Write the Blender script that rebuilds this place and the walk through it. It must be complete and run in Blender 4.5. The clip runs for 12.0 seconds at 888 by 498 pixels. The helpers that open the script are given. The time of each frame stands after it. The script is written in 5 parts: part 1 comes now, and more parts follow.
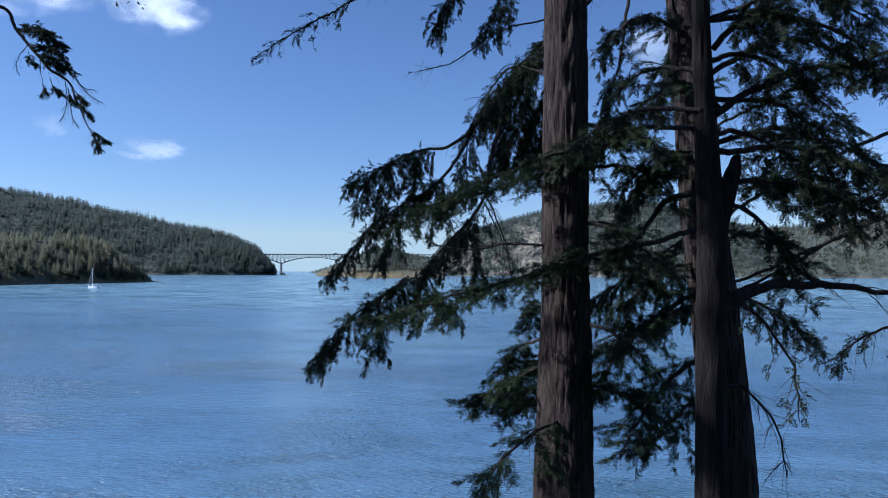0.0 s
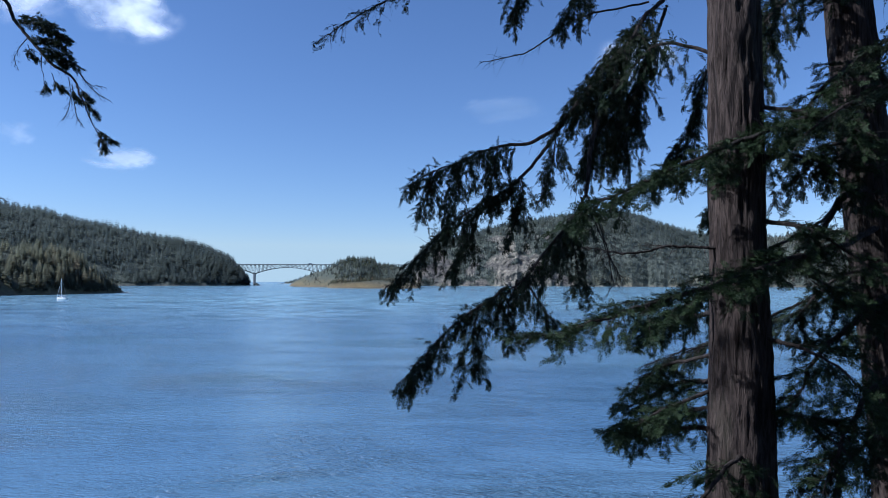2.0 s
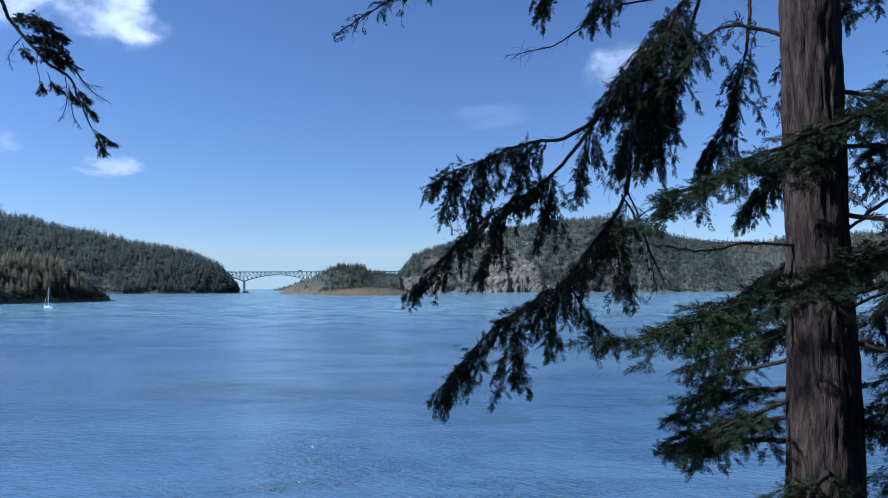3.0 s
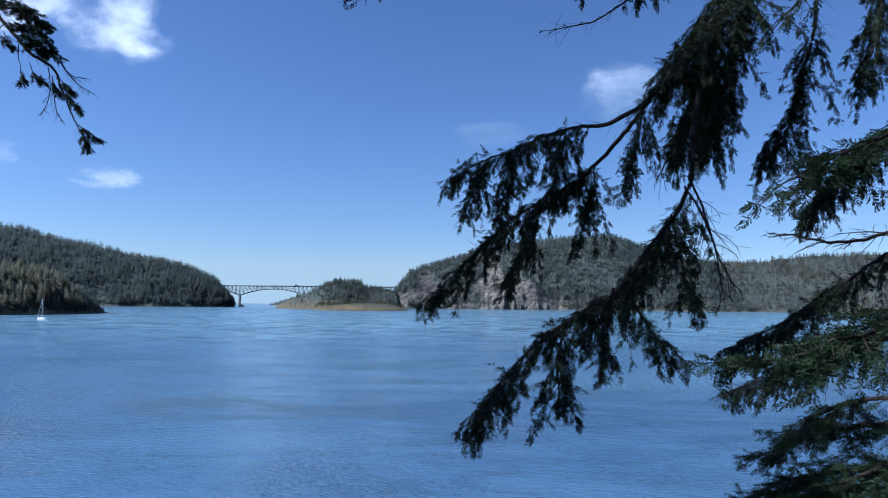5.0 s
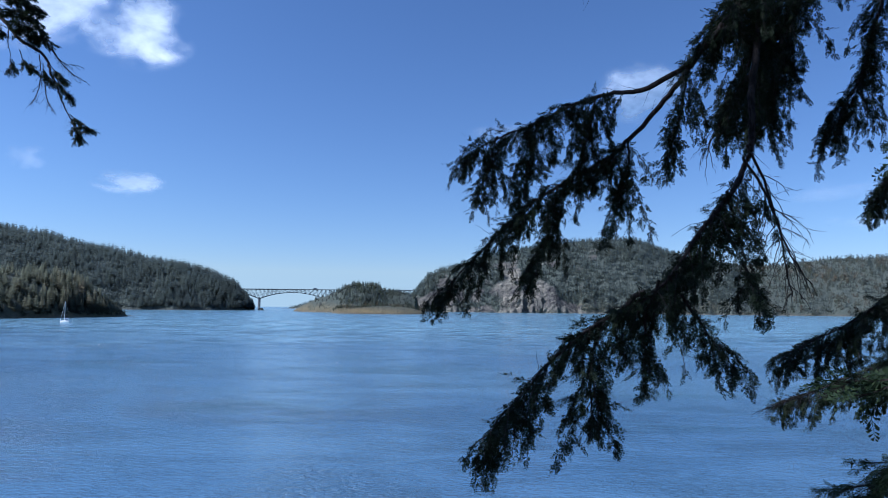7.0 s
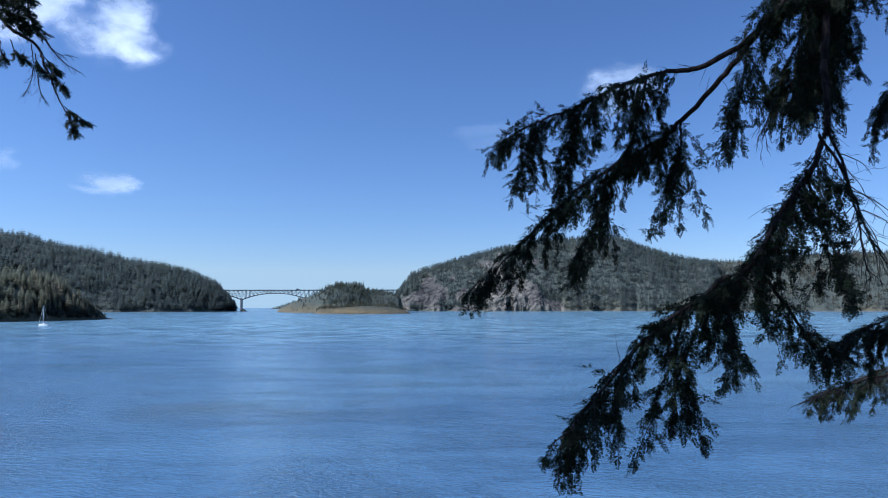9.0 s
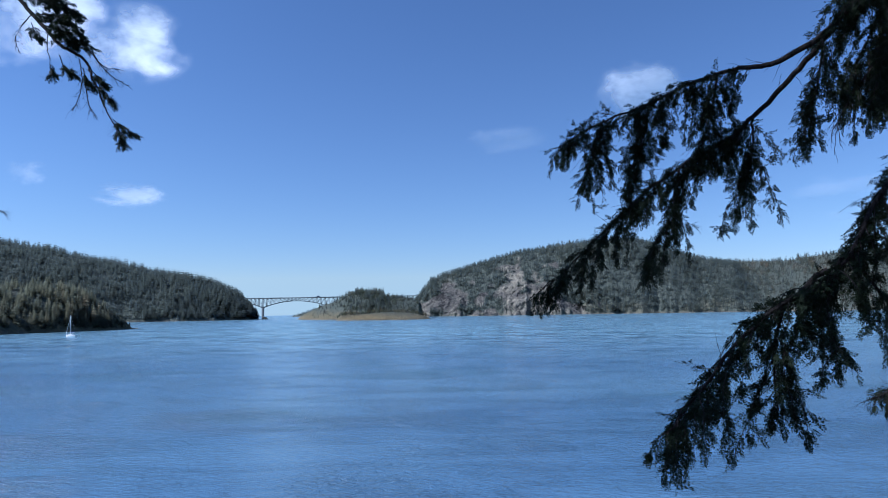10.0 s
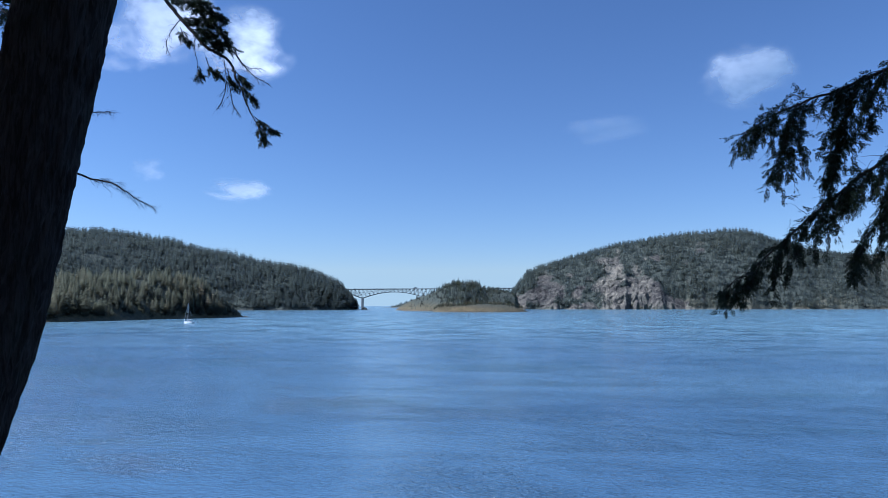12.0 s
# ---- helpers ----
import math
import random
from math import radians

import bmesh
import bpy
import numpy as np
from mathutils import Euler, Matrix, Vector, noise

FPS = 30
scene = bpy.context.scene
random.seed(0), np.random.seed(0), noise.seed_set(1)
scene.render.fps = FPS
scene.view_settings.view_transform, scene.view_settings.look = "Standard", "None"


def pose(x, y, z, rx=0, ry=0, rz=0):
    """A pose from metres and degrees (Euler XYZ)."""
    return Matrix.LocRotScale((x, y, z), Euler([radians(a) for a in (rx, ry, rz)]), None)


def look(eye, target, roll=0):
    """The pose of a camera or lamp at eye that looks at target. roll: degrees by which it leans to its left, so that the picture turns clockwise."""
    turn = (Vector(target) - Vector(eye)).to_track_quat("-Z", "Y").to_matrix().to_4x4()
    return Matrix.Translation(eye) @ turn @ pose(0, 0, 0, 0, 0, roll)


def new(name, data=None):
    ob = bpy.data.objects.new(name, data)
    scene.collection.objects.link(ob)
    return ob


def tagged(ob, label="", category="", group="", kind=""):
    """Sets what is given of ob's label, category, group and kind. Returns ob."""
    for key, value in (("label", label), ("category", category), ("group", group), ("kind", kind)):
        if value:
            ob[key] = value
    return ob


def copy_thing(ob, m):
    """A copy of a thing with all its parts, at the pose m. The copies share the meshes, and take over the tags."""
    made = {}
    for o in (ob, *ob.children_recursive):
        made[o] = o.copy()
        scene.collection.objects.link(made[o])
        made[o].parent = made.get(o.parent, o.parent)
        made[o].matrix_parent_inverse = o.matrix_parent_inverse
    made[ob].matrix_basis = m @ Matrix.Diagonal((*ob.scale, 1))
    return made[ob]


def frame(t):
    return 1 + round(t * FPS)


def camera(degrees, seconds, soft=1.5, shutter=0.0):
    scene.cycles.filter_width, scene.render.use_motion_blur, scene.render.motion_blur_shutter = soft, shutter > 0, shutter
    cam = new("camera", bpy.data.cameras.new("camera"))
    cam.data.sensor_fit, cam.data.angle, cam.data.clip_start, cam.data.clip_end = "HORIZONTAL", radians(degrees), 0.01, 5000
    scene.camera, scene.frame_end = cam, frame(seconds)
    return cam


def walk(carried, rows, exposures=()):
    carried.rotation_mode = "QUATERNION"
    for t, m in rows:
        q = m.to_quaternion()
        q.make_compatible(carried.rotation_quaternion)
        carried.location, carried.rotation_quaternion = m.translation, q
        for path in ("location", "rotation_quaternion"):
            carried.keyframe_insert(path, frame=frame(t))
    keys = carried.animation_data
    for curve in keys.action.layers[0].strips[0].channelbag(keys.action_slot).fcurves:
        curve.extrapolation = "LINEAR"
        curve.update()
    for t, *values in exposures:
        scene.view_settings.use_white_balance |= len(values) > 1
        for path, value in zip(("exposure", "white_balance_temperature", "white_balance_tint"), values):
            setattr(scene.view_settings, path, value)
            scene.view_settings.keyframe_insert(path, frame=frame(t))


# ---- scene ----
cam = camera(66.2, 12.0, soft=0.9)
PATH = [
    (0, (1.032, -0.59, 1.432), (0.838, 1.399, 1.495), 0.3),
    (0.5, (0.519, -0.377, 1.4), (0.359, 1.615, 1.463), 0.4),
    (1, (-0.009, -0.171, 1.366), (-0.147, 1.823, 1.438), 0.6),
    (1.5, (-0.453, 0.129, 1.401), (-0.582, 2.123, 1.482), 0.4),
    (2, (-0.803, 0.449, 1.4), (-0.923, 2.443, 1.493), 0.2),
    (2.5, (-1.16, 0.693, 1.402), (-1.267, 2.688, 1.507), 0.1),
    (3, (-1.417, 0.978, 1.353), (-1.508, 2.973, 1.465), -0.1),
    (5, (-1.844, 2.459, 1.237), (-1.926, 4.451, 1.397), 0.6),
    (5.5, (-1.814, 2.828, 1.192), (-1.909, 4.818, 1.362), 0.8),
    (6, (-1.742, 3.111, 1.105), (-1.855, 5.1, 1.282), 0.9),
    (6.5, (-1.768, 3.438, 1.155), (-1.898, 5.426, 1.33), 0.7),
    (7, (-1.79, 3.768, 1.173), (-1.925, 5.756, 1.342), 0.6),
    (9, (-2.495, 4.162, 1.087), (-2.58, 6.153, 1.254), 0.0),
    (9.5, (-2.812, 4.064, 1.039), (-2.908, 6.054, 1.219), -0.3),
    (10, (-3.097, 4.067, 1.048), (-3.237, 6.054, 1.23), -0.9),
    (10.5, (-3.302, 4.199, 1.072), (-3.512, 6.179, 1.253), -1.2),
    (11, (-3.535, 4.248, 1.057), (-3.829, 6.219, 1.235), -1.0),
    (11.5, (-3.77, 4.174, 1.081), (-4.133, 6.133, 1.251), -0.7),
    (12, (-4.019, 4.152, 1.094), (-4.437, 6.101, 1.256), -0.1),
]
walk(cam, [(t, look(eye, target, roll)) for t, eye, target, roll in PATH], exposures=[(0.0, 0.65, 5370, 18), (3.0, 0.61, 5240, 18), (5.0, 0.57, 5130, 18), (12.0, 0.57, 5130, 18)])

WATER = -11.0      # level of the sea under the bluff path
HUB = (-3.0, 3.0, 1.1)   # a point on the path from which the far shores are laid out
SUN_AZ, SUN_EL = -101.0, 40.0   # degrees clockwise from +y, and above the horizon

# ---- world, sun ----
world = bpy.data.worlds.new("sky")
scene.world = world
world.use_nodes = True
wn, wl = world.node_tree.nodes, world.node_tree.links
bg = wn["Background"]
sky = wn.new("ShaderNodeTexSky")
sky.sky_type = "NISHITA"
sky.sun_disc = False
sky.sun_elevation = radians(SUN_EL)
sky.sun_rotation = radians(SUN_AZ)
sky.altitude = 0
sky.air_density, sky.dust_density, sky.ozone_density = 1.0, 0.06, 4.6
coords = wn.new("ShaderNodeTexCoord")
split, join, lift = wn.new("ShaderNodeSeparateXYZ"), wn.new("ShaderNodeCombineXYZ"), wn.new("ShaderNodeMath")
lift.operation, lift.inputs[1].default_value = "MAXIMUM", 0.05
wl.new(coords.outputs["Generated"], split.inputs[0])
wl.new(split.outputs["X"], join.inputs["X"])
wl.new(split.outputs["Y"], join.inputs["Y"])
wl.new(split.outputs["Z"], lift.inputs[0])
wl.new(lift.outputs[0], join.inputs["Z"])
wl.new(join.outputs[0], sky.inputs["Vector"])
wl.new(sky.outputs["Color"], bg.inputs["Color"])
bg.inputs["Strength"].default_value = 0.071

sun = new("sun", bpy.data.lights.new("sun", "SUN"))
sun.data.energy, sun.data.angle, sun.data.color = 5.0, radians(0.53), (1.0, 0.94, 0.85)
sun_way = Vector((math.sin(radians(SUN_AZ)) * math.cos(radians(SUN_EL)), math.cos(radians(SUN_AZ)) * math.cos(radians(SUN_EL)), math.sin(radians(SUN_EL))))
sun.matrix_world = look(sun_way * 60, (0, 0, 0))


# ---- materials ----
def material(name):
    m = bpy.data.materials.new(name)
    m.use_nodes = True
    nt = m.node_tree
    return m, nt.nodes, nt.links, nt.nodes["Principled BSDF"]


def ramp_node(nodes, stops):
    r = nodes.new("ShaderNodeValToRGB")
    els = r.color_ramp.elements
    while len(els) < len(stops):
        els.new(0.5)
    for e, (p, c) in zip(els, stops):
        e.position, e.color = p, (*c, 1)
    return r


def noise_node(nodes, links, vector, scale, detail=4, rough=0.6, dist=0.0):
    n = nodes.new("ShaderNodeTexNoise")
    n.inputs["Scale"].default_value, n.inputs["Detail"].default_value = scale, detail
    n.inputs["Roughness"].default_value, n.inputs["Distortion"].default_value = rough, dist
    links.new(vector, n.inputs["Vector"])
    return n


def stretched(nodes, links, vector, scale):
    m = nodes.new("ShaderNodeMapping")
    m.inputs["Scale"].default_value = scale
    links.new(vector, m.inputs["Vector"])
    return m.outputs[0]


def bumped(nodes, links, bsdf, height, strength, distance):
    b = nodes.new("ShaderNodeBump")
    b.inputs["Strength"].default_value, b.inputs["Distance"].default_value = strength, distance
    links.new(height, b.inputs["Height"])
    links.new(b.outputs[0], bsdf.inputs["Normal"])
    return b


def mixed(nodes, links, fac, a, b, blend="MIX"):
    m = nodes.new("ShaderNodeMix")
    m.data_type, m.blend_type = "RGBA", blend
    if isinstance(fac, float):
        m.inputs["Factor"].default_value = fac
    else:
        links.new(fac, m.inputs["Factor"])
    for sock, v in ((m.inputs["A"], a), (m.inputs["B"], b)):
        if isinstance(v, tuple):
            sock.default_value = (*v, 1)
        else:
            links.new(v, sock)
    return m.outputs["Result"]


def maths(nodes, links, op, a, b, clamp=False):
    m = nodes.new("ShaderNodeMath")
    m.operation, m.use_clamp = op, clamp
    for sock, v in ((m.inputs[0], a), (m.inputs[1], b)):
        if isinstance(v, (int, float)):
            sock.default_value = v
        else:
            links.new(v, sock)
    return m.outputs[0]


def water_material():
    m, n, l, p = material("sea_water")
    co = n.new("ShaderNodeTexCoord").outputs["Object"]
    # slicks and tide rips lie across the channel
    streak = noise_node(n, l, stretched(n, l, co, (0.0045, 0.02, 1)), 1.0, 6, 0.65, 0.8)
    rips = noise_node(n, l, stretched(n, l, co, (0.022, 0.05, 1)), 1.0, 5, 0.62, 1.2)
    lines = noise_node(n, l, stretched(n, l, co, (0.045, 0.085, 1)), 1.0, 6, 0.72, 1.5)
    patch = noise_node(n, l, stretched(n, l, co, (0.007, 0.016, 1)), 1.0, 3, 0.5, 0.4)
    wave = noise_node(n, l, stretched(n, l, co, (0.55, 1.2, 1)), 1.0, 4, 0.55, 0.4)
    chop = noise_node(n, l, stretched(n, l, co, (1.9, 4.2, 1)), 1.0, 3, 0.6, 0.3)
    calm = ramp_node(n, [(0.4, (0.1,) * 3), (0.58, (1.0,) * 3)])
    l.new(streak.outputs[0], calm.inputs[0])
    calm2 = ramp_node(n, [(0.38, (0.12,) * 3), (0.62, (1.0,) * 3)])
    l.new(rips.outputs[0], calm2.inputs[0])
    calm3 = ramp_node(n, [(0.4, (0.3,) * 3), (0.57, (1.0,) * 3)])
    l.new(lines.outputs[0], calm3.inputs[0])
    amp = maths(n, l, "ADD", maths(n, l, "MULTIPLY", calm.outputs[0], 0.4), maths(n, l, "MULTIPLY", calm2.outputs[0], 0.6))
    amp = maths(n, l, "MULTIPLY", amp, calm3.outputs[0])
    swell, small = maths(n, l, "SUBTRACT", wave.outputs[0], 0.5), maths(n, l, "SUBTRACT", chop.outputs[0], 0.5)
    h = maths(n, l, "ADD", maths(n, l, "MULTIPLY", swell, 0.62), maths(n, l, "MULTIPLY", small, 0.5))
    h = maths(n, l, "MULTIPLY", h, maths(n, l, "ADD", maths(n, l, "MULTIPLY", amp, 1.15), 0.14))
    bumped(n, l, p, h, 1.0, 1.0)
    tint = ramp_node(n, [(0.35, (0.066, 0.142, 0.242)), (0.65, (0.106, 0.202, 0.295))])
    l.new(patch.outputs[0], tint.inputs[0])
    # base colour lightened with distance, for the brighter sky reflection far out
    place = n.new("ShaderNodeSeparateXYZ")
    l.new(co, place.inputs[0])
    far_pale = n.new("ShaderNodeMapRange")
    far_pale.interpolation_type = "SMOOTHSTEP"
    far_pale.inputs["From Min"].default_value, far_pale.inputs["From Max"].default_value = 90.0, 420.0
    far_pale.inputs["To Max"].default_value = 0.7
    l.new(place.outputs["Y"], far_pale.inputs["Value"])
    far_toned = mixed(n, l, far_pale.outputs[0], tint.outputs[0], (0.19, 0.34, 0.41))
    # the rips toned a little darker and greener
    rip_tone = ramp_node(n, [(0.34, (1.0, 1.0, 1.0)), (0.54, (0.95, 0.95, 0.95)), (0.66, (0.78, 0.82, 0.78))])
    l.new(rips.outputs[0], rip_tone.inputs[0])
    # bright and dark reflection streaks painted into the base colour
    streak_tone = ramp_node(n, [(0.4, (1.4, 1.32, 1.25)), (0.5, (1.0, 1.0, 1.0)), (0.57, (0.2, 0.28, 0.3))])
    l.new(lines.outputs[0], streak_tone.inputs[0])
    body = mixed(n, l, 1.0, far_toned, rip_tone.outputs[0], "MULTIPLY")
    l.new(mixed(n, l, maths(n, l, "ADD", maths(n, l, "MULTIPLY", far_pale.outputs[0], 1.5), 0.15, True), body, streak_tone.outputs[0], "MULTIPLY"), p.inputs["Base Color"])
    l.new(maths(n, l, "ADD", maths(n, l, "MULTIPLY", amp, 0.1), 0.13), p.inputs["Roughness"])
    p.inputs["IOR"].default_value = 1.33
    return m


def bark_material(name, light, dark, rough=0.9):
    m, n, l, p = material(name)
    co = n.new("ShaderNodeTexCoord").outputs["Object"]
    furrow = noise_node(n, l, stretched(n, l, co, (22, 22, 2.6)), 1.0, 6, 0.65, 0.8)
    fine = noise_node(n, l, stretched(n, l, co, (90, 90, 18)), 1.0, 4, 0.6)
    big = noise_node(n, l, stretched(n, l, co, (1.6, 1.6, 0.7)), 1.0, 3, 0.6)
    c = ramp_node(n, [(0.42, dark), (0.58, light)])
    l.new(furrow.outputs[0], c.inputs[0])
    moss = ramp_node(n, [(0.55, (0, 0, 0)), (0.72, (0.55,) * 3)])
    l.new(big.outputs[0], moss.inputs[0])
    col = mixed(n, l, maths(n, l, "MULTIPLY", fine.outputs[0], 0.6), c.outputs[0], dark)
    col = mixed(n, l, moss.outputs[0], col, (light[0] * 0.5, light[1] * 0.65, light[2] * 0.5))
    l.new(col, p.inputs["Base Color"])
    p.inputs["Roughness"].default_value = rough
    p.inputs["Specular IOR Level"].default_value = 0.2
    h = maths(n, l, "ADD", furrow.outputs[0], maths(n, l, "MULTIPLY", fine.outputs[0], 0.35))
    bumped(n, l, p, h, 1.0, 0.045)
    return m


def needle_material(name, stops):
    m, n, l, p = material(name)
    geo = n.new("ShaderNodeNewGeometry")
    c = ramp_node(n, stops)
    l.new(geo.outputs["Random Per Island"], c.inputs[0])
    co = n.new("ShaderNodeTexCoord").outputs["Object"]
    big = noise_node(n, l, co, 2.5, 2)
    col = mixed(n, l, maths(n, l, "MULTIPLY", big.outputs[0], 0.5), c.outputs[0], (0.02, 0.028, 0.014))
    l.new(col, p.inputs["Base Color"])
    p.inputs["Roughness"].default_value = 0.6
    p.inputs["Specular IOR Level"].default_value = 0.12
    out = n["Material Output"]
    tr, mx = n.new("ShaderNodeBsdfTranslucent"), n.new("ShaderNodeMixShader")
    l.new(col, tr.inputs["Color"])
    mx.inputs[0].default_value = 0.2
    l.new(p.outputs[0], mx.inputs[1])
    l.new(tr.outputs[0], mx.inputs[2])
    l.new(mx.outputs[0], out.inputs["Surface"])
    return m


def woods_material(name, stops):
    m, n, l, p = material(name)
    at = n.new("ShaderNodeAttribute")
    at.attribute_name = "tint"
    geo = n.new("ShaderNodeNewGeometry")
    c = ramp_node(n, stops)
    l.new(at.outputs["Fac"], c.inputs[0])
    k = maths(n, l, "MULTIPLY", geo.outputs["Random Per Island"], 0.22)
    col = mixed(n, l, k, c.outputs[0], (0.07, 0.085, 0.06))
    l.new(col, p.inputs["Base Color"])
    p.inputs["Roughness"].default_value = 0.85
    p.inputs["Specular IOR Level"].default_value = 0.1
    # the many needles of a crown scatter light about its upright mass
    soft, unit = n.new("ShaderNodeMix"), n.new("ShaderNodeVectorMath")
    soft.data_type, unit.operation = "VECTOR", "NORMALIZE"
    soft.inputs["Factor"].default_value = 0.75
    l.new(geo.outputs["Normal"], soft.inputs[4])
    soft.inputs[5].default_value = (0.0, 0.0, 1.0)
    l.new(soft.outputs[1], unit.inputs[0])
    l.new(unit.outputs[0], p.inputs["Normal"])
    tr, mx = n.new("ShaderNodeBsdfTranslucent"), n.new("ShaderNodeMixShader")
    l.new(col, tr.inputs["Color"])
    mx.inputs[0].default_value = 0.5
    l.new(p.outputs[0], mx.inputs[1])
    l.new(tr.outputs[0], mx.inputs[2])
    # a crown is a loose web of needles that lets a part of the light through
    clear, web = n.new("ShaderNodeBsdfTransparent"), n.new("ShaderNodeMixShader")
    web.inputs[0].default_value = 0.6
    l.new(clear.outputs[0], web.inputs[1])
    l.new(mx.outputs[0], web.inputs[2])
    l.new(web.outputs[0], n["Material Output"].inputs["Surface"])
    return m


def land_material(name):
    """Rock where the face is bare, dry grass by the shore, forest floor elsewhere."""
    m, n, l, p = material(name)
    co = n.new("ShaderNodeTexCoord").outputs["Object"]
    at = n.new("ShaderNodeAttribute")
    at.attribute_name = "rock"
    crack = noise_node(n, l, stretched(n, l, co, (0.11, 0.11, 0.09)), 1.0, 7, 0.75, 1.0)
    fine = noise_node(n, l, co, 0.35, 6, 0.7)
    rock = ramp_node(n, [(0.36, (0.035, 0.034, 0.032)), (0.46, (0.105, 0.1, 0.09)), (0.58, (0.18, 0.17, 0.135)), (0.74, (0.36, 0.33, 0.25))])
    weather = noise_node(n, l, stretched(n, l, co, (0.014, 0.014, 0.008)), 1.0, 3, 0.6)
    worn = maths(n, l, "ADD", crack.outputs[0], maths(n, l, "MULTIPLY", maths(n, l, "SUBTRACT", weather.outputs[0], 0.5), 0.7))
    # paler rock along some bearings of the cliff
    pale_attr = n.new("ShaderNodeAttribute")
    pale_attr.attribute_name = "pale_rock"
    worn = maths(n, l, "ADD", worn, maths(n, l, "MULTIPLY", pale_attr.outputs["Fac"], 0.06))
    l.new(worn, rock.inputs[0])
    grass = ramp_node(n, [(0.36, (0.09, 0.085, 0.05)), (0.62, (0.32, 0.25, 0.13))])
    l.new(fine.outputs[0], grass.inputs[0])
    # floor coloured bright as the crowns, so gaps between trees don't go dark
    wood = ramp_node(n, [(0.4, (0.08, 0.1, 0.085)), (0.65, (0.12, 0.13, 0.1))])
    l.new(fine.outputs[0], wood.inputs[0])
    at2 = n.new("ShaderNodeAttribute")
    at2.attribute_name = "grass"
    col = mixed(n, l, at2.outputs["Fac"], wood.outputs[0], grass.outputs[0])
    col = mixed(n, l, at.outputs["Fac"], col, rock.outputs[0])
    l.new(col, p.inputs["Base Color"])
    p.inputs["Roughness"].default_value = 0.95
    p.inputs["Specular IOR Level"].default_value = 0.1
    bumped(n, l, p, crack.outputs[0], 1.0, 9.0)
    return m


def earth_material():
    m, n, l, p = material("forest_floor")
    co = n.new("ShaderNodeTexCoord").outputs["Object"]
    a, b = noise_node(n, l, co, 1.2, 5), noise_node(n, l, co, 22, 5, 0.7)
    c = ramp_node(n, [(0.35, (0.05, 0.036, 0.024)), (0.6, (0.12, 0.085, 0.055)), (0.75, (0.06, 0.075, 0.03))])
    l.new(a.outputs[0], c.inputs[0])
    l.new(mixed(n, l, maths(n, l, "MULTIPLY", b.outputs[0], 0.6), c.outputs[0], (0.03, 0.022, 0.015)), p.inputs["Base Color"])
    p.inputs["Roughness"].default_value = 0.95
    bumped(n, l, p, b.outputs[0], 0.8, 0.03)
    return m


def painted(name, colour, rough=0.5, metal=0.0, wear=0.25):
    m, n, l, p = material(name)
    co = n.new("ShaderNodeTexCoord").outputs["Object"]
    a = noise_node(n, l, co, 1.4, 5, 0.65)
    dark = tuple(c * 0.6 for c in colour)
    l.new(mixed(n, l, maths(n, l, "MULTIPLY", a.outputs[0], wear), colour, dark), p.inputs["Base Color"])
    p.inputs["Roughness"].default_value, p.inputs["Metallic"].default_value = rough, metal
    return m


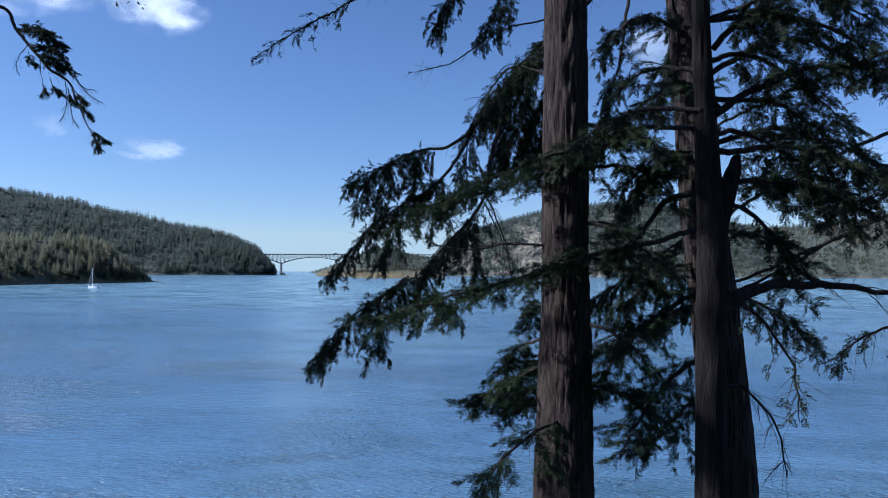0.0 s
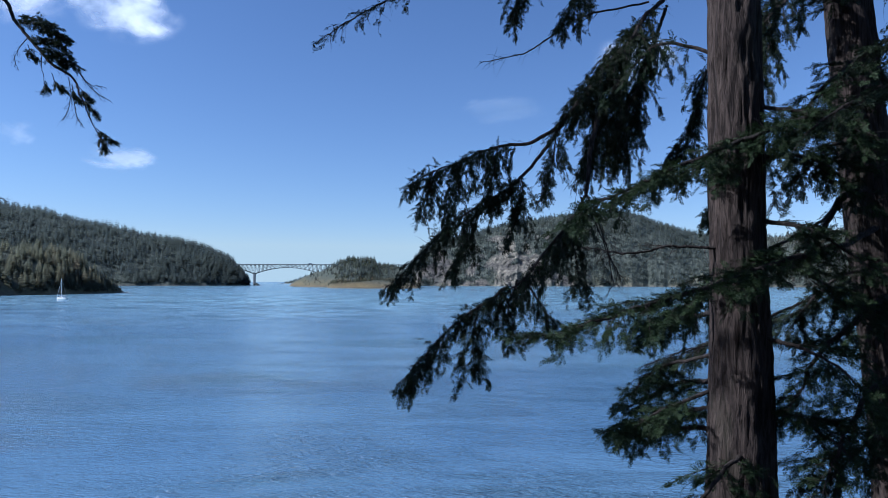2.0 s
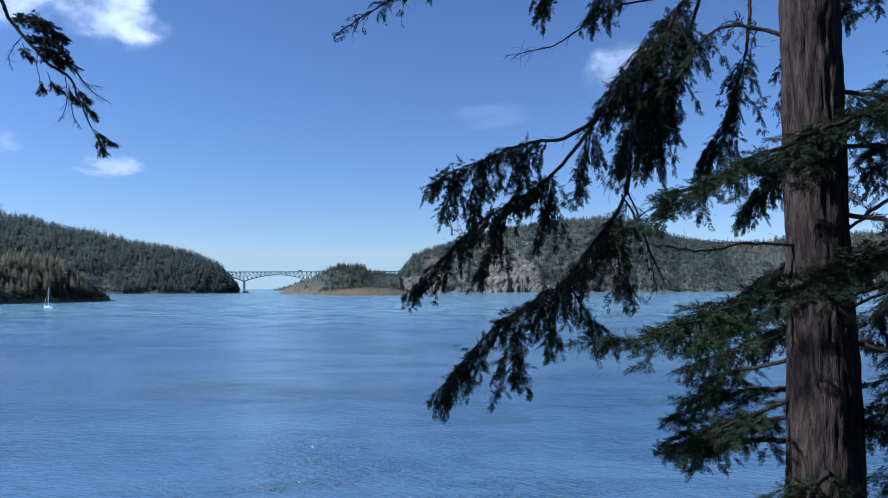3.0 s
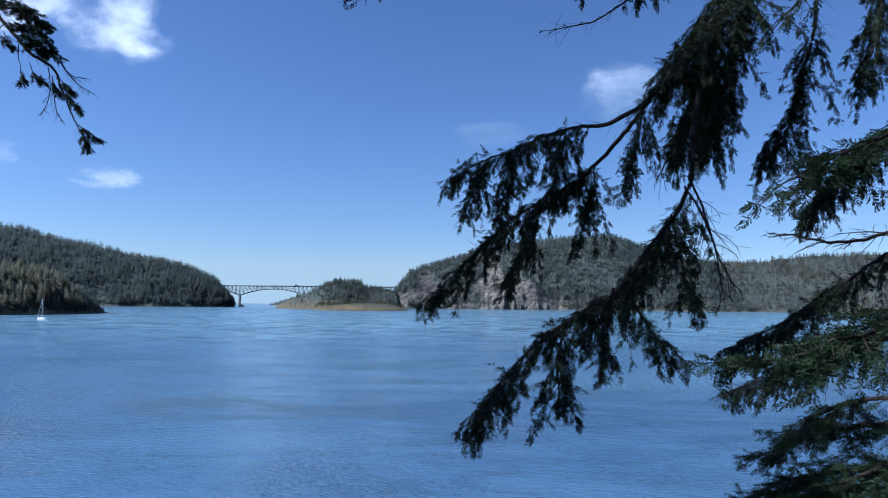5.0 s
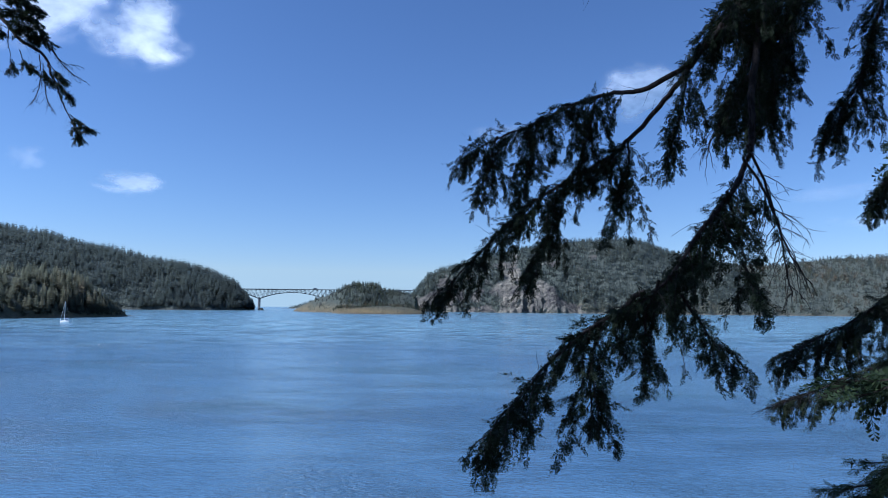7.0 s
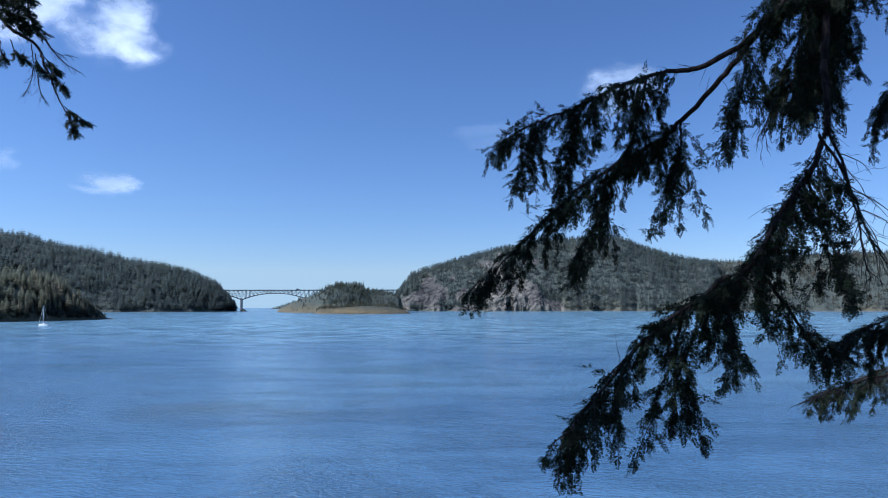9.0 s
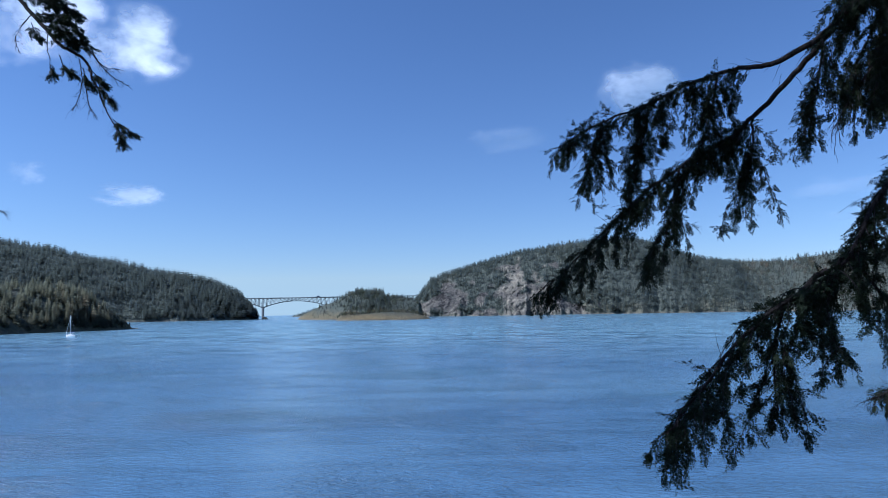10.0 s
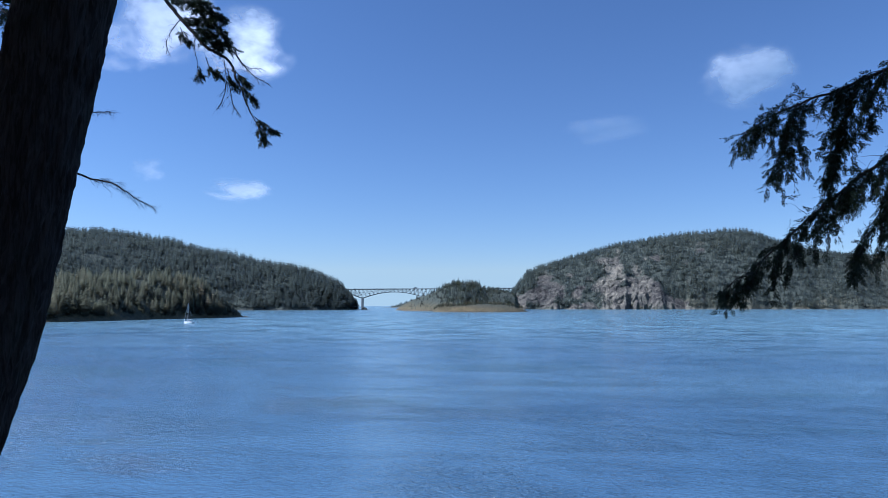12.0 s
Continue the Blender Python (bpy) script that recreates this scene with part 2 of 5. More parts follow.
def cloud_material():
    m, n, l, p = material("cloud_vapour")
    tc, info = n.new("ShaderNodeTexCoord"), n.new("ShaderNodeObjectInfo")
    co = tc.outputs["Object"]
    shift = n.new("ShaderNodeVectorMath")
    shift.operation = "SCALE"
    shift.inputs[0].default_value = (7.3, 3.1, 5.9)
    l.new(info.outputs["Random"], shift.inputs["Scale"])
    moved = n.new("ShaderNodeVectorMath")
    l.new(co, moved.inputs[0])
    l.new(shift.outputs[0], moved.inputs[1])
    billow = noise_node(n, l, moved.outputs[0], 1.3, 5, 0.5, 0.15)
    length = n.new("ShaderNodeVectorMath")
    length.operation = "LENGTH"
    l.new(co, length.inputs[0])
    fall = maths(n, l, "SUBTRACT", 1.0, length.outputs["Value"], True)
    d = maths(n, l, "ADD", maths(n, l, "MULTIPLY", maths(n, l, "SUBTRACT", billow.outputs[0], 0.5), 2.6), maths(n, l, "MULTIPLY", fall, 1.2))
    edge = n.new("ShaderNodeMapRange")
    edge.interpolation_type = "SMOOTHSTEP"
    edge.inputs["From Min"].default_value, edge.inputs["From Max"].default_value = 0.05, 1.25
    l.new(d, edge.inputs["Value"])
    hem = n.new("ShaderNodeMapRange")
    hem.interpolation_type = "SMOOTHSTEP"
    hem.inputs["From Min"].default_value, hem.inputs["From Max"].default_value = 0.0, 0.3
    l.new(fall, hem.inputs["Value"])
    thick = n.new("ShaderNodeAttribute")
    thick.attribute_type, thick.attribute_name = "OBJECT", "thickness"
    alpha = maths(n, l, "MULTIPLY", maths(n, l, "MULTIPLY", edge.outputs[0], hem.outputs[0]), thick.outputs["Fac"], True)
    dif, tr = n.new("ShaderNodeBsdfDiffuse"), n.new("ShaderNodeBsdfTranslucent")
    clear, body, mx = n.new("ShaderNodeBsdfTransparent"), n.new("ShaderNodeMixShader"), n.new("ShaderNodeMixShader")
    for b in (dif, tr):
        b.inputs["Color"].default_value = (0.93, 0.93, 0.94, 1)
    l.new(dif.outputs[0], body.inputs[1])
    l.new(tr.outputs[0], body.inputs[2])
    # faint emission added to whiten what the sun alone leaves grey
    glow, whole = n.new("ShaderNodeEmission"), n.new("ShaderNodeAddShader")
    glow.inputs["Color"].default_value, glow.inputs["Strength"].default_value = (0.95, 0.97, 1.0, 1), 0.08
    l.new(body.outputs[0], whole.inputs[0])
    l.new(glow.outputs[0], whole.inputs[1])
    l.new(alpha, mx.inputs[0])
    l.new(clear.outputs[0], mx.inputs[1])
    l.new(whole.outputs[0], mx.inputs[2])
    l.new(mx.outputs[0], n["Material Output"].inputs["Surface"])
    return m


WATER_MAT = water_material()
BARK = bark_material("furrowed_bark", (0.078, 0.061, 0.052), (0.018, 0.014, 0.012))
BARK_DARK = bark_material("dark_bark", (0.06, 0.05, 0.044), (0.018, 0.015, 0.013))
# near black, since the snag's shade is put into this colour
BARK_SHADED = bark_material("shaded_bark", (0.026, 0.022, 0.021), (0.009, 0.008, 0.0075))
NEEDLES = needle_material("hemlock_needles", [(0.0, (0.01, 0.018, 0.01)), (0.6, (0.02, 0.034, 0.017)), (1.0, (0.038, 0.055, 0.026))])
NEEDLES_FIR = needle_material("fir_needles", [(0.0, (0.012, 0.026, 0.012)), (0.6, (0.024, 0.046, 0.018)), (1.0, (0.044, 0.07, 0.028))])
# far woods lightened and greyed in colour to stand in for haze
WOODS = woods_material("hazed_conifer_woods", [(0.0, (0.076, 0.102, 0.103)), (0.55, (0.098, 0.124, 0.108)), (0.85, (0.138, 0.145, 0.108)), (1.0, (0.178, 0.162, 0.115))])
# headland firs: olive colour raised further to make up for missing light
WOODS_NEAR = woods_material("lightened_olive_firs", [(0.0, (0.14, 0.16, 0.115)), (0.5, (0.175, 0.187, 0.125)), (0.85, (0.21, 0.205, 0.135)), (1.0, (0.24, 0.215, 0.145))])
WOODS_BARE = woods_material("mixed_woods", [(0.0, (0.05, 0.07, 0.04)), (0.45, (0.09, 0.1, 0.055)), (0.75, (0.14, 0.12, 0.08)), (1.0, (0.22, 0.16, 0.1))])
LAND = land_material("rock_and_turf")
EARTH = earth_material()
STEEL = painted("grey_green_steel", (0.03, 0.036, 0.037), 0.7)
CONCRETE = painted("weathered_concrete", (0.3, 0.29, 0.27), 0.9)
HULL = painted("white_gelcoat", (0.8, 0.8, 0.78), 0.25, 0.0, 0.1)
BOOT = painted("dark_antifouling", (0.04, 0.05, 0.09), 0.6)
SPAR = painted("bare_aluminium", (0.6, 0.6, 0.6), 0.35, 0.9, 0.1)
CANVAS = painted("sail_cover_canvas", (0.14, 0.16, 0.24), 0.9)
GLASS_DARK = painted("cabin_window", (0.02, 0.025, 0.03), 0.1)
CLOUD = cloud_material()


# ---- mesh helpers ----
def mesh_of(name, verts, faces, mats, smooth=False, attrs=None):
    """A mesh from arrays; faces are all quads or all triangles, or a list of such arrays."""
    me = bpy.data.meshes.new(name)
    verts = np.asarray(verts, dtype=np.float32).reshape(-1, 3)
    faces = [np.asarray(f, dtype=np.int32) for f in (faces if isinstance(faces, list) else [faces])]
    loops = np.concatenate([f.ravel() for f in faces])
    sizes = np.concatenate([np.full(len(f), f.shape[1], dtype=np.int32) for f in faces])
    starts = np.concatenate([[0], np.cumsum(sizes)[:-1]]).astype(np.int32)
    me.vertices.add(len(verts))
    me.vertices.foreach_set("co", verts.ravel())
    me.loops.add(len(loops))
    me.loops.foreach_set("vertex_index", loops)
    me.polygons.add(len(sizes))
    me.polygons.foreach_set("loop_start", starts)
    me.polygons.foreach_set("use_smooth", np.full(len(sizes), smooth))
    for key, values in (attrs or {}).items():
        a = me.attributes.new(key, "FLOAT", "POINT")
        a.data.foreach_set("value", np.asarray(values, dtype=np.float32))
    me.update(calc_edges=True)
    for mat in mats if isinstance(mats, (list, tuple)) else [mats]:
        me.materials.append(mat)
    return me


def under(ob, parent, label=""):
    ob.parent = parent
    ob.matrix_parent_inverse = parent.matrix_world.inverted() if parent.parent is None else (parent.parent.matrix_world @ parent.matrix_basis).inverted()
    return tagged(ob, label) if label else ob


def part(name, bm, mat, parent, label=""):
    """Links a bmesh, in the thing's own space, as one mesh under it."""
    me = bpy.data.meshes.new(name)
    bm.to_mesh(me)
    bm.free()
    me.materials.append(mat)
    ob = new(name, me)
    ob.parent = parent
    return tagged(ob, label) if label else ob


def box(bm, lo, hi):
    c = [(a + b) / 2 for a, b in zip(lo, hi)]
    r = bmesh.ops.create_cube(bm, size=1.0)
    bmesh.ops.scale(bm, vec=[b - a for a, b in zip(lo, hi)], verts=r["verts"])
    bmesh.ops.translate(bm, vec=c, verts=r["verts"])
    return r["verts"]


def beam(bm, a, b, w, h=None):
    """A square bar from a to b."""
    a, b = Vector(a), Vector(b)
    d = b - a
    m = Matrix.Translation((a + b) / 2) @ d.to_track_quat("Z", "X").to_matrix().to_4x4() @ Matrix.Diagonal((w, h or w, d.length, 1))
    bmesh.ops.create_cube(bm, size=1.0, matrix=m)


def spline(points, n):
    """n places along a smooth line through the points."""
    p = np.array(points, float)
    q = np.vstack([2 * p[0] - p[1], p, 2 * p[-1] - p[-2]])
    out = []
    for u in np.linspace(0, len(p) - 1 - 1e-6, n):
        i, f = int(u), u - int(u)
        a, b, c, d = q[i], q[i + 1], q[i + 2], q[i + 3]
        out.append(0.5 * ((2 * b) + (c - a) * f + (2 * a - 5 * b + 4 * c - d) * f * f + (3 * b - a - 3 * c + d) * f ** 3))
    return np.array(out)


def tube_arrays(lines, sides=4):
    """Verts and quads of tubes; each line is (points, radii)."""
    vs, fs, base = [], [], 0
    for pts, rad in lines:
        pts = np.asarray(pts, float)
        t = np.gradient(pts, axis=0)
        t /= np.linalg.norm(t, axis=1, keepdims=True) + 1e-9
        ref = np.where(np.abs(t[:, 2:3]) > 0.9, [[1.0, 0, 0]], [[0, 0, 1.0]])
        u = np.cross(t, ref)
        u /= np.linalg.norm(u, axis=1, keepdims=True) + 1e-9
        w = np.cross(t, u)
        a = np.linspace(0, 2 * np.pi, sides, endpoint=False)
        ring = u[:, None] * np.cos(a)[None, :, None] + w[:, None] * np.sin(a)[None, :, None]
        vs.append((pts[:, None] + ring * np.asarray(rad)[:, None, None]).reshape(-1, 3))
        n = len(pts)
        i = np.arange(n - 1)[:, None] * sides + np.arange(sides)[None]
        j = np.arange(n - 1)[:, None] * sides + (np.arange(sides)[None] + 1) % sides
        fs.append(np.stack([i, j, j + sides, i + sides], -1).reshape(-1, 4) + base)
        base += n * sides
    return np.concatenate(vs), np.concatenate(fs)


# ---- ground, sea ----
EDGE = ([-60, -4, -2.4, -1.2, 0.5, 2, 6, 30, 60], [5.0, 4.75, 4.6, 3.6, 2.0, 0.9, -1.6, -9.0, -18.0])


def path_slope(x, y):
    """Ground height: a trodden bench, then a steep bluff down to the sea."""
    bench = -0.05 - 0.105 * np.clip(y + 0.6, 0, 5.2)
    s = y - np.interp(x, *EDGE)
    drop = np.clip(s, 0, None)
    rise = 0.2 * np.clip(-s - 5.0, 0, None)
    return bench + rise - 0.66 * drop * drop / (drop + 0.7)


def ground():
    xs, ys = np.linspace(-60, 60, 161), np.linspace(-60, 60, 161)
    gx, gy = np.meshgrid(xs, ys, indexing="ij")
    z = path_slope(gx, gy)
    bump = np.array([noise.fractal((x * 0.35, y * 0.35, 0.0), 1.0, 2.0, 4) for x, y in zip(gx.ravel(), gy.ravel())]).reshape(gx.shape)
    z = np.maximum(z + 0.07 * bump * (0.6 + np.clip(gy - np.interp(gx, *EDGE) - 2, 0, 8)), WATER - 2.0)
    n = len(xs)
    i = (np.arange(n - 1)[:, None] * n + np.arange(n - 1)[None]).ravel()
    quads = np.stack([i, i + n, i + n + 1, i + 1], -1)
    me = mesh_of("ground", np.stack([gx, gy, z], -1), quads, EARTH, True)
    tagged(new("ground", me), "brown needle-covered forest bluff falling to the sea", "ground", kind="structure")


def sea():
    r = np.concatenate([[0], np.geomspace(12, 4950, 60)])
    a = np.radians(np.linspace(0, 360, 121)[:-1])
    v = np.stack([r[:, None] * np.sin(a), r[:, None] * np.cos(a), np.full((len(r), len(a)), WATER)], -1)
    m = len(a)
    i = np.arange(len(r) - 1)[:, None] * m + np.arange(m)[None]
    j = np.arange(len(r) - 1)[:, None] * m + (np.arange(m)[None] + 1) % m
    quads = np.stack([i, i + m, j + m, j], -1).reshape(-1, 4)
    tagged(new("water", mesh_of("water", v, quads, WATER_MAT, True)), "rippled blue sea channel, tidal streaks and paler distance painted in", "water", kind="structure")


ground()
sea()


# ---- far shores ----
def conifer_template(tiers, arms, seed, ragged=0.25):
    """A unit-high conifer: trunk and whorls of drooping boughs."""
    rng = np.random.default_rng(seed)
    v, f = [], []
    def quad(a, b, c, d):
        k = len(v)
        v.extend([a, b, c, d])
        f.append([k, k + 1, k + 2, k + 3])
    for k in range(3):
        a, b = k * 2.094, (k + 1) * 2.094
        r = 0.016
        quad((r * np.cos(a), r * np.sin(a), -0.06), (r * np.cos(b), r * np.sin(b), -0.06), (0.004 * np.cos(b), 0.004 * np.sin(b), 0.9), (0.004 * np.cos(a), 0.004 * np.sin(a), 0.9))
    for t in range(tiers):
        u = t / (tiers - 1)
        z = 0.12 + 0.86 * u
        reach = (0.2 * (1 - u) ** 0.75 + 0.012) * (0.75 + 0.5 * min(1, u * 4 + 0.3))
        for k in range(arms):
            a = 6.283 * (k + 0.5 * (t % 2) + rng.uniform(-0.35, 0.35)) / arms
            r = reach * rng.uniform(1 - 2 * ragged, 1 + ragged)
            w = 0.46 * r * 3.1416 / arms * 2
            z = 0.12 + 0.86 * u + rng.uniform(-0.06, 0.06) * (1 - u)
            d = np.array([np.cos(a), np.sin(a), 0])
            s = np.array([-np.sin(a), np.cos(a), 0])
            drop = 0.4 * r + 0.03
            quad(d * 0.1 * r + [0, 0, z + 0.03], d * 0.6 * r + s * w + [0, 0, z - 0.45 * drop], d * r + [0, 0, z - drop], d * 0.6 * r - s * w + [0, 0, z - 0.45 * drop])
    return np.array(v), np.array(f)


def broadleaf_template(seed, clumps=34):
    """A unit-high thin-crowned tree of many small clumps."""
    rng = np.random.default_rng(seed)
    v, f = [], []
    for k in range(3):
        a, b = k * 2.094, (k + 1) * 2.094
        f.append([len(v) + i for i in range(4)])
        v.extend([(0.02 * np.cos(a), 0.02 * np.sin(a), -0.05), (0.02 * np.cos(b), 0.02 * np.sin(b), -0.05), (0.006 * np.cos(b), 0.006 * np.sin(b), 0.8), (0.006 * np.cos(a), 0.006 * np.sin(a), 0.8)])
    for _ in range(clumps):
        d = rng.normal(size=3)
        c = d / np.linalg.norm(d) * np.array([0.26, 0.26, 0.36]) * rng.uniform(0.4, 1.05) + [0, 0, 0.62]
        a, b = rng.normal(size=3), rng.normal(size=3)
        a = a / np.linalg.norm(a) * rng.uniform(0.05, 0.1)
        b = b / np.linalg.norm(b) * rng.uniform(0.05, 0.1)
        f.append([len(v) + i for i in range(4)])
        v.extend([c - a, c - b, c + a, c + b])
    return np.array(v), np.array(f)


def scatter(name, templates, places, heights, tints, mat, label, category="woods"):
    """One mesh of many trees, each a turned and scaled copy of a template."""
    rng = np.random.default_rng(7)
    vs, fs, ts, base = [], [], [], 0
    pick = rng.integers(0, len(templates), len(places))
    turn = rng.uniform(0, 6.283, len(places))
    stand = np.array([noise.noise(Vector(q) * 0.011) for q in places])
    heights = heights * (1 + 0.35 * stand)
    tints = np.clip(tints + 0.3 * stand, 0, 1)
    wide = rng.uniform(0.75, 1.45, len(places))
    for k, (tv, tf) in enumerate(templates):
        idx = np.nonzero(pick == k)[0]
        if not len(idx):
            continue
        c, s = np.cos(turn[idx]), np.sin(turn[idx])
        x = (tv[None, :, 0] * c[:, None] - tv[None, :, 1] * s[:, None]) * wide[idx, None]
        y = (tv[None, :, 0] * s[:, None] + tv[None, :, 1] * c[:, None]) * wide[idx, None]
        v = np.stack([x, y, np.broadcast_to(tv[None, :, 2], x.shape)], -1) * heights[idx, None, None] + places[idx, None]
        f = tf[None] + (np.arange(len(idx)) * len(tv))[:, None, None] + base
        vs.append(v.reshape(-1, 3))
        fs.append(f.reshape(-1, 4))
        ts.append(np.repeat(tints[idx], len(tv)))
        base += len(idx) * len(tv)
    me = mesh_of(name, np.concatenate(vs), np.concatenate(fs), mat, False, {"tint": np.concatenate(ts)})
    return tagged(new(name, me), label, category, kind="stuff")


def fractal_of(p, scale, octaves=5):
    return np.array([noise.fractal(Vector(q) * scale, 0.9, 2.1, octaves) for q in p])


class Shore:
    """Land seen across the water: a crest line given by its bearing, height angle and distance from HUB, and a shore in front of it."""

    def __init__(self, crest, tree, cliff=None, turf=0.0, steep=0.7):
        self.az, self.el, self.far, self.near = [np.array(c, float) for c in zip(*crest)]
        self.tree, self.cliff, self.turf, self.steep = tree, cliff, turf, steep

    def surface(self, az, u):
        """Place, bareness of rock and grass at a bearing and at u from shore (0) over the crest (1) to the back (1.6)."""
        el, far, near = [np.interp(az, self.az, c) for c in (self.el, self.far, self.near)]
        wob = np.array([noise.fractal((a * 0.8, 3.0, 1.0), 1.0, 2.0, 3) for a in az])
        near = near + 0.045 * (far - near) * wob * np.clip(1 - 2.5 * u, 0, 1)
        top = HUB[2] + far * np.tan(np.radians(el)) - 0.44 * self.tree
        top = np.maximum(top, WATER + 0.5)
        bare = np.zeros_like(az)
        if self.cliff is not None:
            c = np.array(self.cliff, float)
            bare = np.interp(az, c[:, 0], c[:, 1], left=0, right=0)
            reach = np.interp(az, c[:, 0], c[:, 2])
            pale_rock = np.interp(az, c[:, 0], c[:, 3])
        else:
            reach, pale_rock = np.full_like(az, 0.3), 0 * az
        d = near + (far - near) * u
        rise = np.where(u < 1, 1 - (1 - np.clip(u, 0, 1)) ** (1 + self.steep), 1 - 0.5 * (u - 1))
        crag = np.array([noise.fractal((q * 0.55, 8.0, 2.0), 1.0, 2.0, 3) for q in az])
        wall = np.clip(bare * (1.0 + 0.16 * crag), 0, 1.1) * np.clip(u / reach, 0, 1) ** 0.6 * (0.5 + 0.5 * np.clip(reach - 0.3, 0, 0.5))
        rise = np.maximum(rise, wall) if self.cliff is not None else rise
        z = WATER - 1.0 + (top - WATER + 1.0) * np.clip(rise, -0.2, None)
        a = np.radians(az)
        p = np.stack([HUB[0] + d * np.sin(a), HUB[1] + d * np.cos(a), z], -1)
        f = fractal_of(p, 0.012)
        f2 = fractal_of(p * [1, 1, 0.8], 0.03, 6)
        amp = np.clip((z - WATER) / 30, 0.05, 1)
        p[:, 2] += f * 4 * amp
        back = np.stack([np.sin(a), np.cos(a), 0 * a], -1)
        ribs = fractal_of(p * [1, 1, 0.35] + [90, 40, 0], 0.05, 5)
        p += back * ((f2 * 9 + ribs * 9) * bare * np.clip(1.3 - u / reach * 0.6, 0, 1))[:, None]
        low = np.clip(1 - (p[:, 2] - WATER - 0.3) / 3.0, 0, 1)
        patch = fractal_of(p * [1, 1, 0.8] + [500, 0, 0], 0.022, 4)
        rock = np.clip(np.maximum((1.25 * bare * np.clip(2.2 - u / reach * 2, 0, 1.1) + patch * 1.4 - 0.5) * 2.6 * (bare > 0.02), low * (0.5 if self.turf > 0.5 else 0.9)), 0, 1)
        grass = np.clip(self.turf * (1.2 - (p[:, 2] - WATER) / 12) + 0.5 * f, 0, 1) if self.turf else 0 * az
        return p, rock, grass, pale_rock

    def build(self, name, label, steps, rows):
        az = np.linspace(self.az[0], self.az[-1], steps)
        u = np.concatenate([[-0.03], 0.62 * np.linspace(0, 1, rows * 2 // 3) ** 1.6, np.linspace(0.66, 1.5, rows - rows * 2 // 3)])
        A, U = np.meshgrid(az, u, indexing="ij")
        p, rock, grass, pale_rock = self.surface(A.ravel(), U.ravel())
        n = len(u)
        i = (np.arange(steps - 1)[:, None] * n + np.arange(n - 1)[None]).ravel()
        quads = np.stack([i, i + n, i + n + 1, i + 1], -1)
        me = mesh_of(name, p, quads, LAND, self.cliff is None, {"rock": rock, "grass": grass, "pale_rock": pale_rock})
        return tagged(new(name, me), label, "hill", kind="structure")

    def places(self, count, seed, lo=0.03, hi=1.05, keep=0.5, az=None):
        rng = np.random.default_rng(seed)
        a0, a1 = az or (self.az[0] + 0.1, self.az[-1] - 0.1)
        A, U = rng.uniform(a0, a1, count), rng.uniform(lo, hi, count)
        p, rock, grass, pale_rock = self.surface(A, U)
        ok = (rock < keep) & (p[:, 2] > WATER + 1.5)
        # trees sunk into the raised land, which closes the dark gaps between them
        p[:, 2] -= np.clip(0.2 * self.tree, 0, (p[:, 2] - WATER - 1.0) * 0.5)
        return p[ok], A[ok], U[ok], rng


FAR = [conifer_template(6, 4, k, 0.34) for k in range(12)]
MID = [conifer_template(9, 6, 20 + k) for k in range(6)]
BARE = [broadleaf_template(k) for k in range(4)]

# the long wooded hill that ends at the bridge
west = Shore([(-62, 5.2, 2150, 1450), (-50, 5.5, 2100, 1450), (-41.5, 5.56, 2050, 1480), (-38, 5.55, 2030, 1500), (-34, 4.98, 1980, 1500), (-30, 4.12, 1900, 1500),
              (-25.4, 3.2, 1820, 1500), (-22.6, 2.66, 1750, 1520), (-20.9, 1.97, 1690, 1540), (-19.95, 1.0, 1640, 1560), (-19.35, -0.1, 1620, 1590), (-19.15, -0.5, 1610, 1600)], 19, turf=0.0)
west.build("hill", "dark wooded hill sloping down to the channel", 220, 36)
p, A, U, rng = west.places(8500, 3, az=(-50, -19.3))
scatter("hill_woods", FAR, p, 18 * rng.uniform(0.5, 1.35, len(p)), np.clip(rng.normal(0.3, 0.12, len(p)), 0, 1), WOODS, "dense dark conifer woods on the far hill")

stack = Shore([(-19.05, -0.55, 1600, 1590), (-18.95, -0.3, 1600, 1570), (-18.75, -0.22, 1600, 1565), (-18.6, -0.3, 1600, 1570), (-18.45, -0.55, 1600, 1590)], 0)
stack.build("sea_rock", "small dark rock beside the bridge pier", 30, 16)

# the low wooded point behind the moored boat
point = Shore([(-60, 2.3, 700, 500), (-50, 2.3, 690, 520), (-42.2, 2.25, 690, 555), (-38, 2.8, 700, 590), (-34, 2.75, 720, 630), (-32, 2.2, 730, 655), (-30, 0.9, 735, 680), (-28.9, 0.1, 735, 700), (-28.4, -0.6, 735, 715), (-28.15, -0.95, 735, 728)], 17, turf=0.9)
point.build("headland", "low wooded headland with a grassy rock shore", 160, 30)
p, A, U, rng = point.places(1600, 5, lo=0.07, az=(-50, -28.2))
h = 16 * rng.uniform(0.45, 1.2, len(p)) * np.clip((-A - 27.9) / 3.5, 0.3, 1)
scatter("headland_woods", MID, p, h, np.clip(rng.normal(0.55, 0.2, len(p)), 0, 1), WOODS_NEAR, "mixed green firs crowding the low headland")

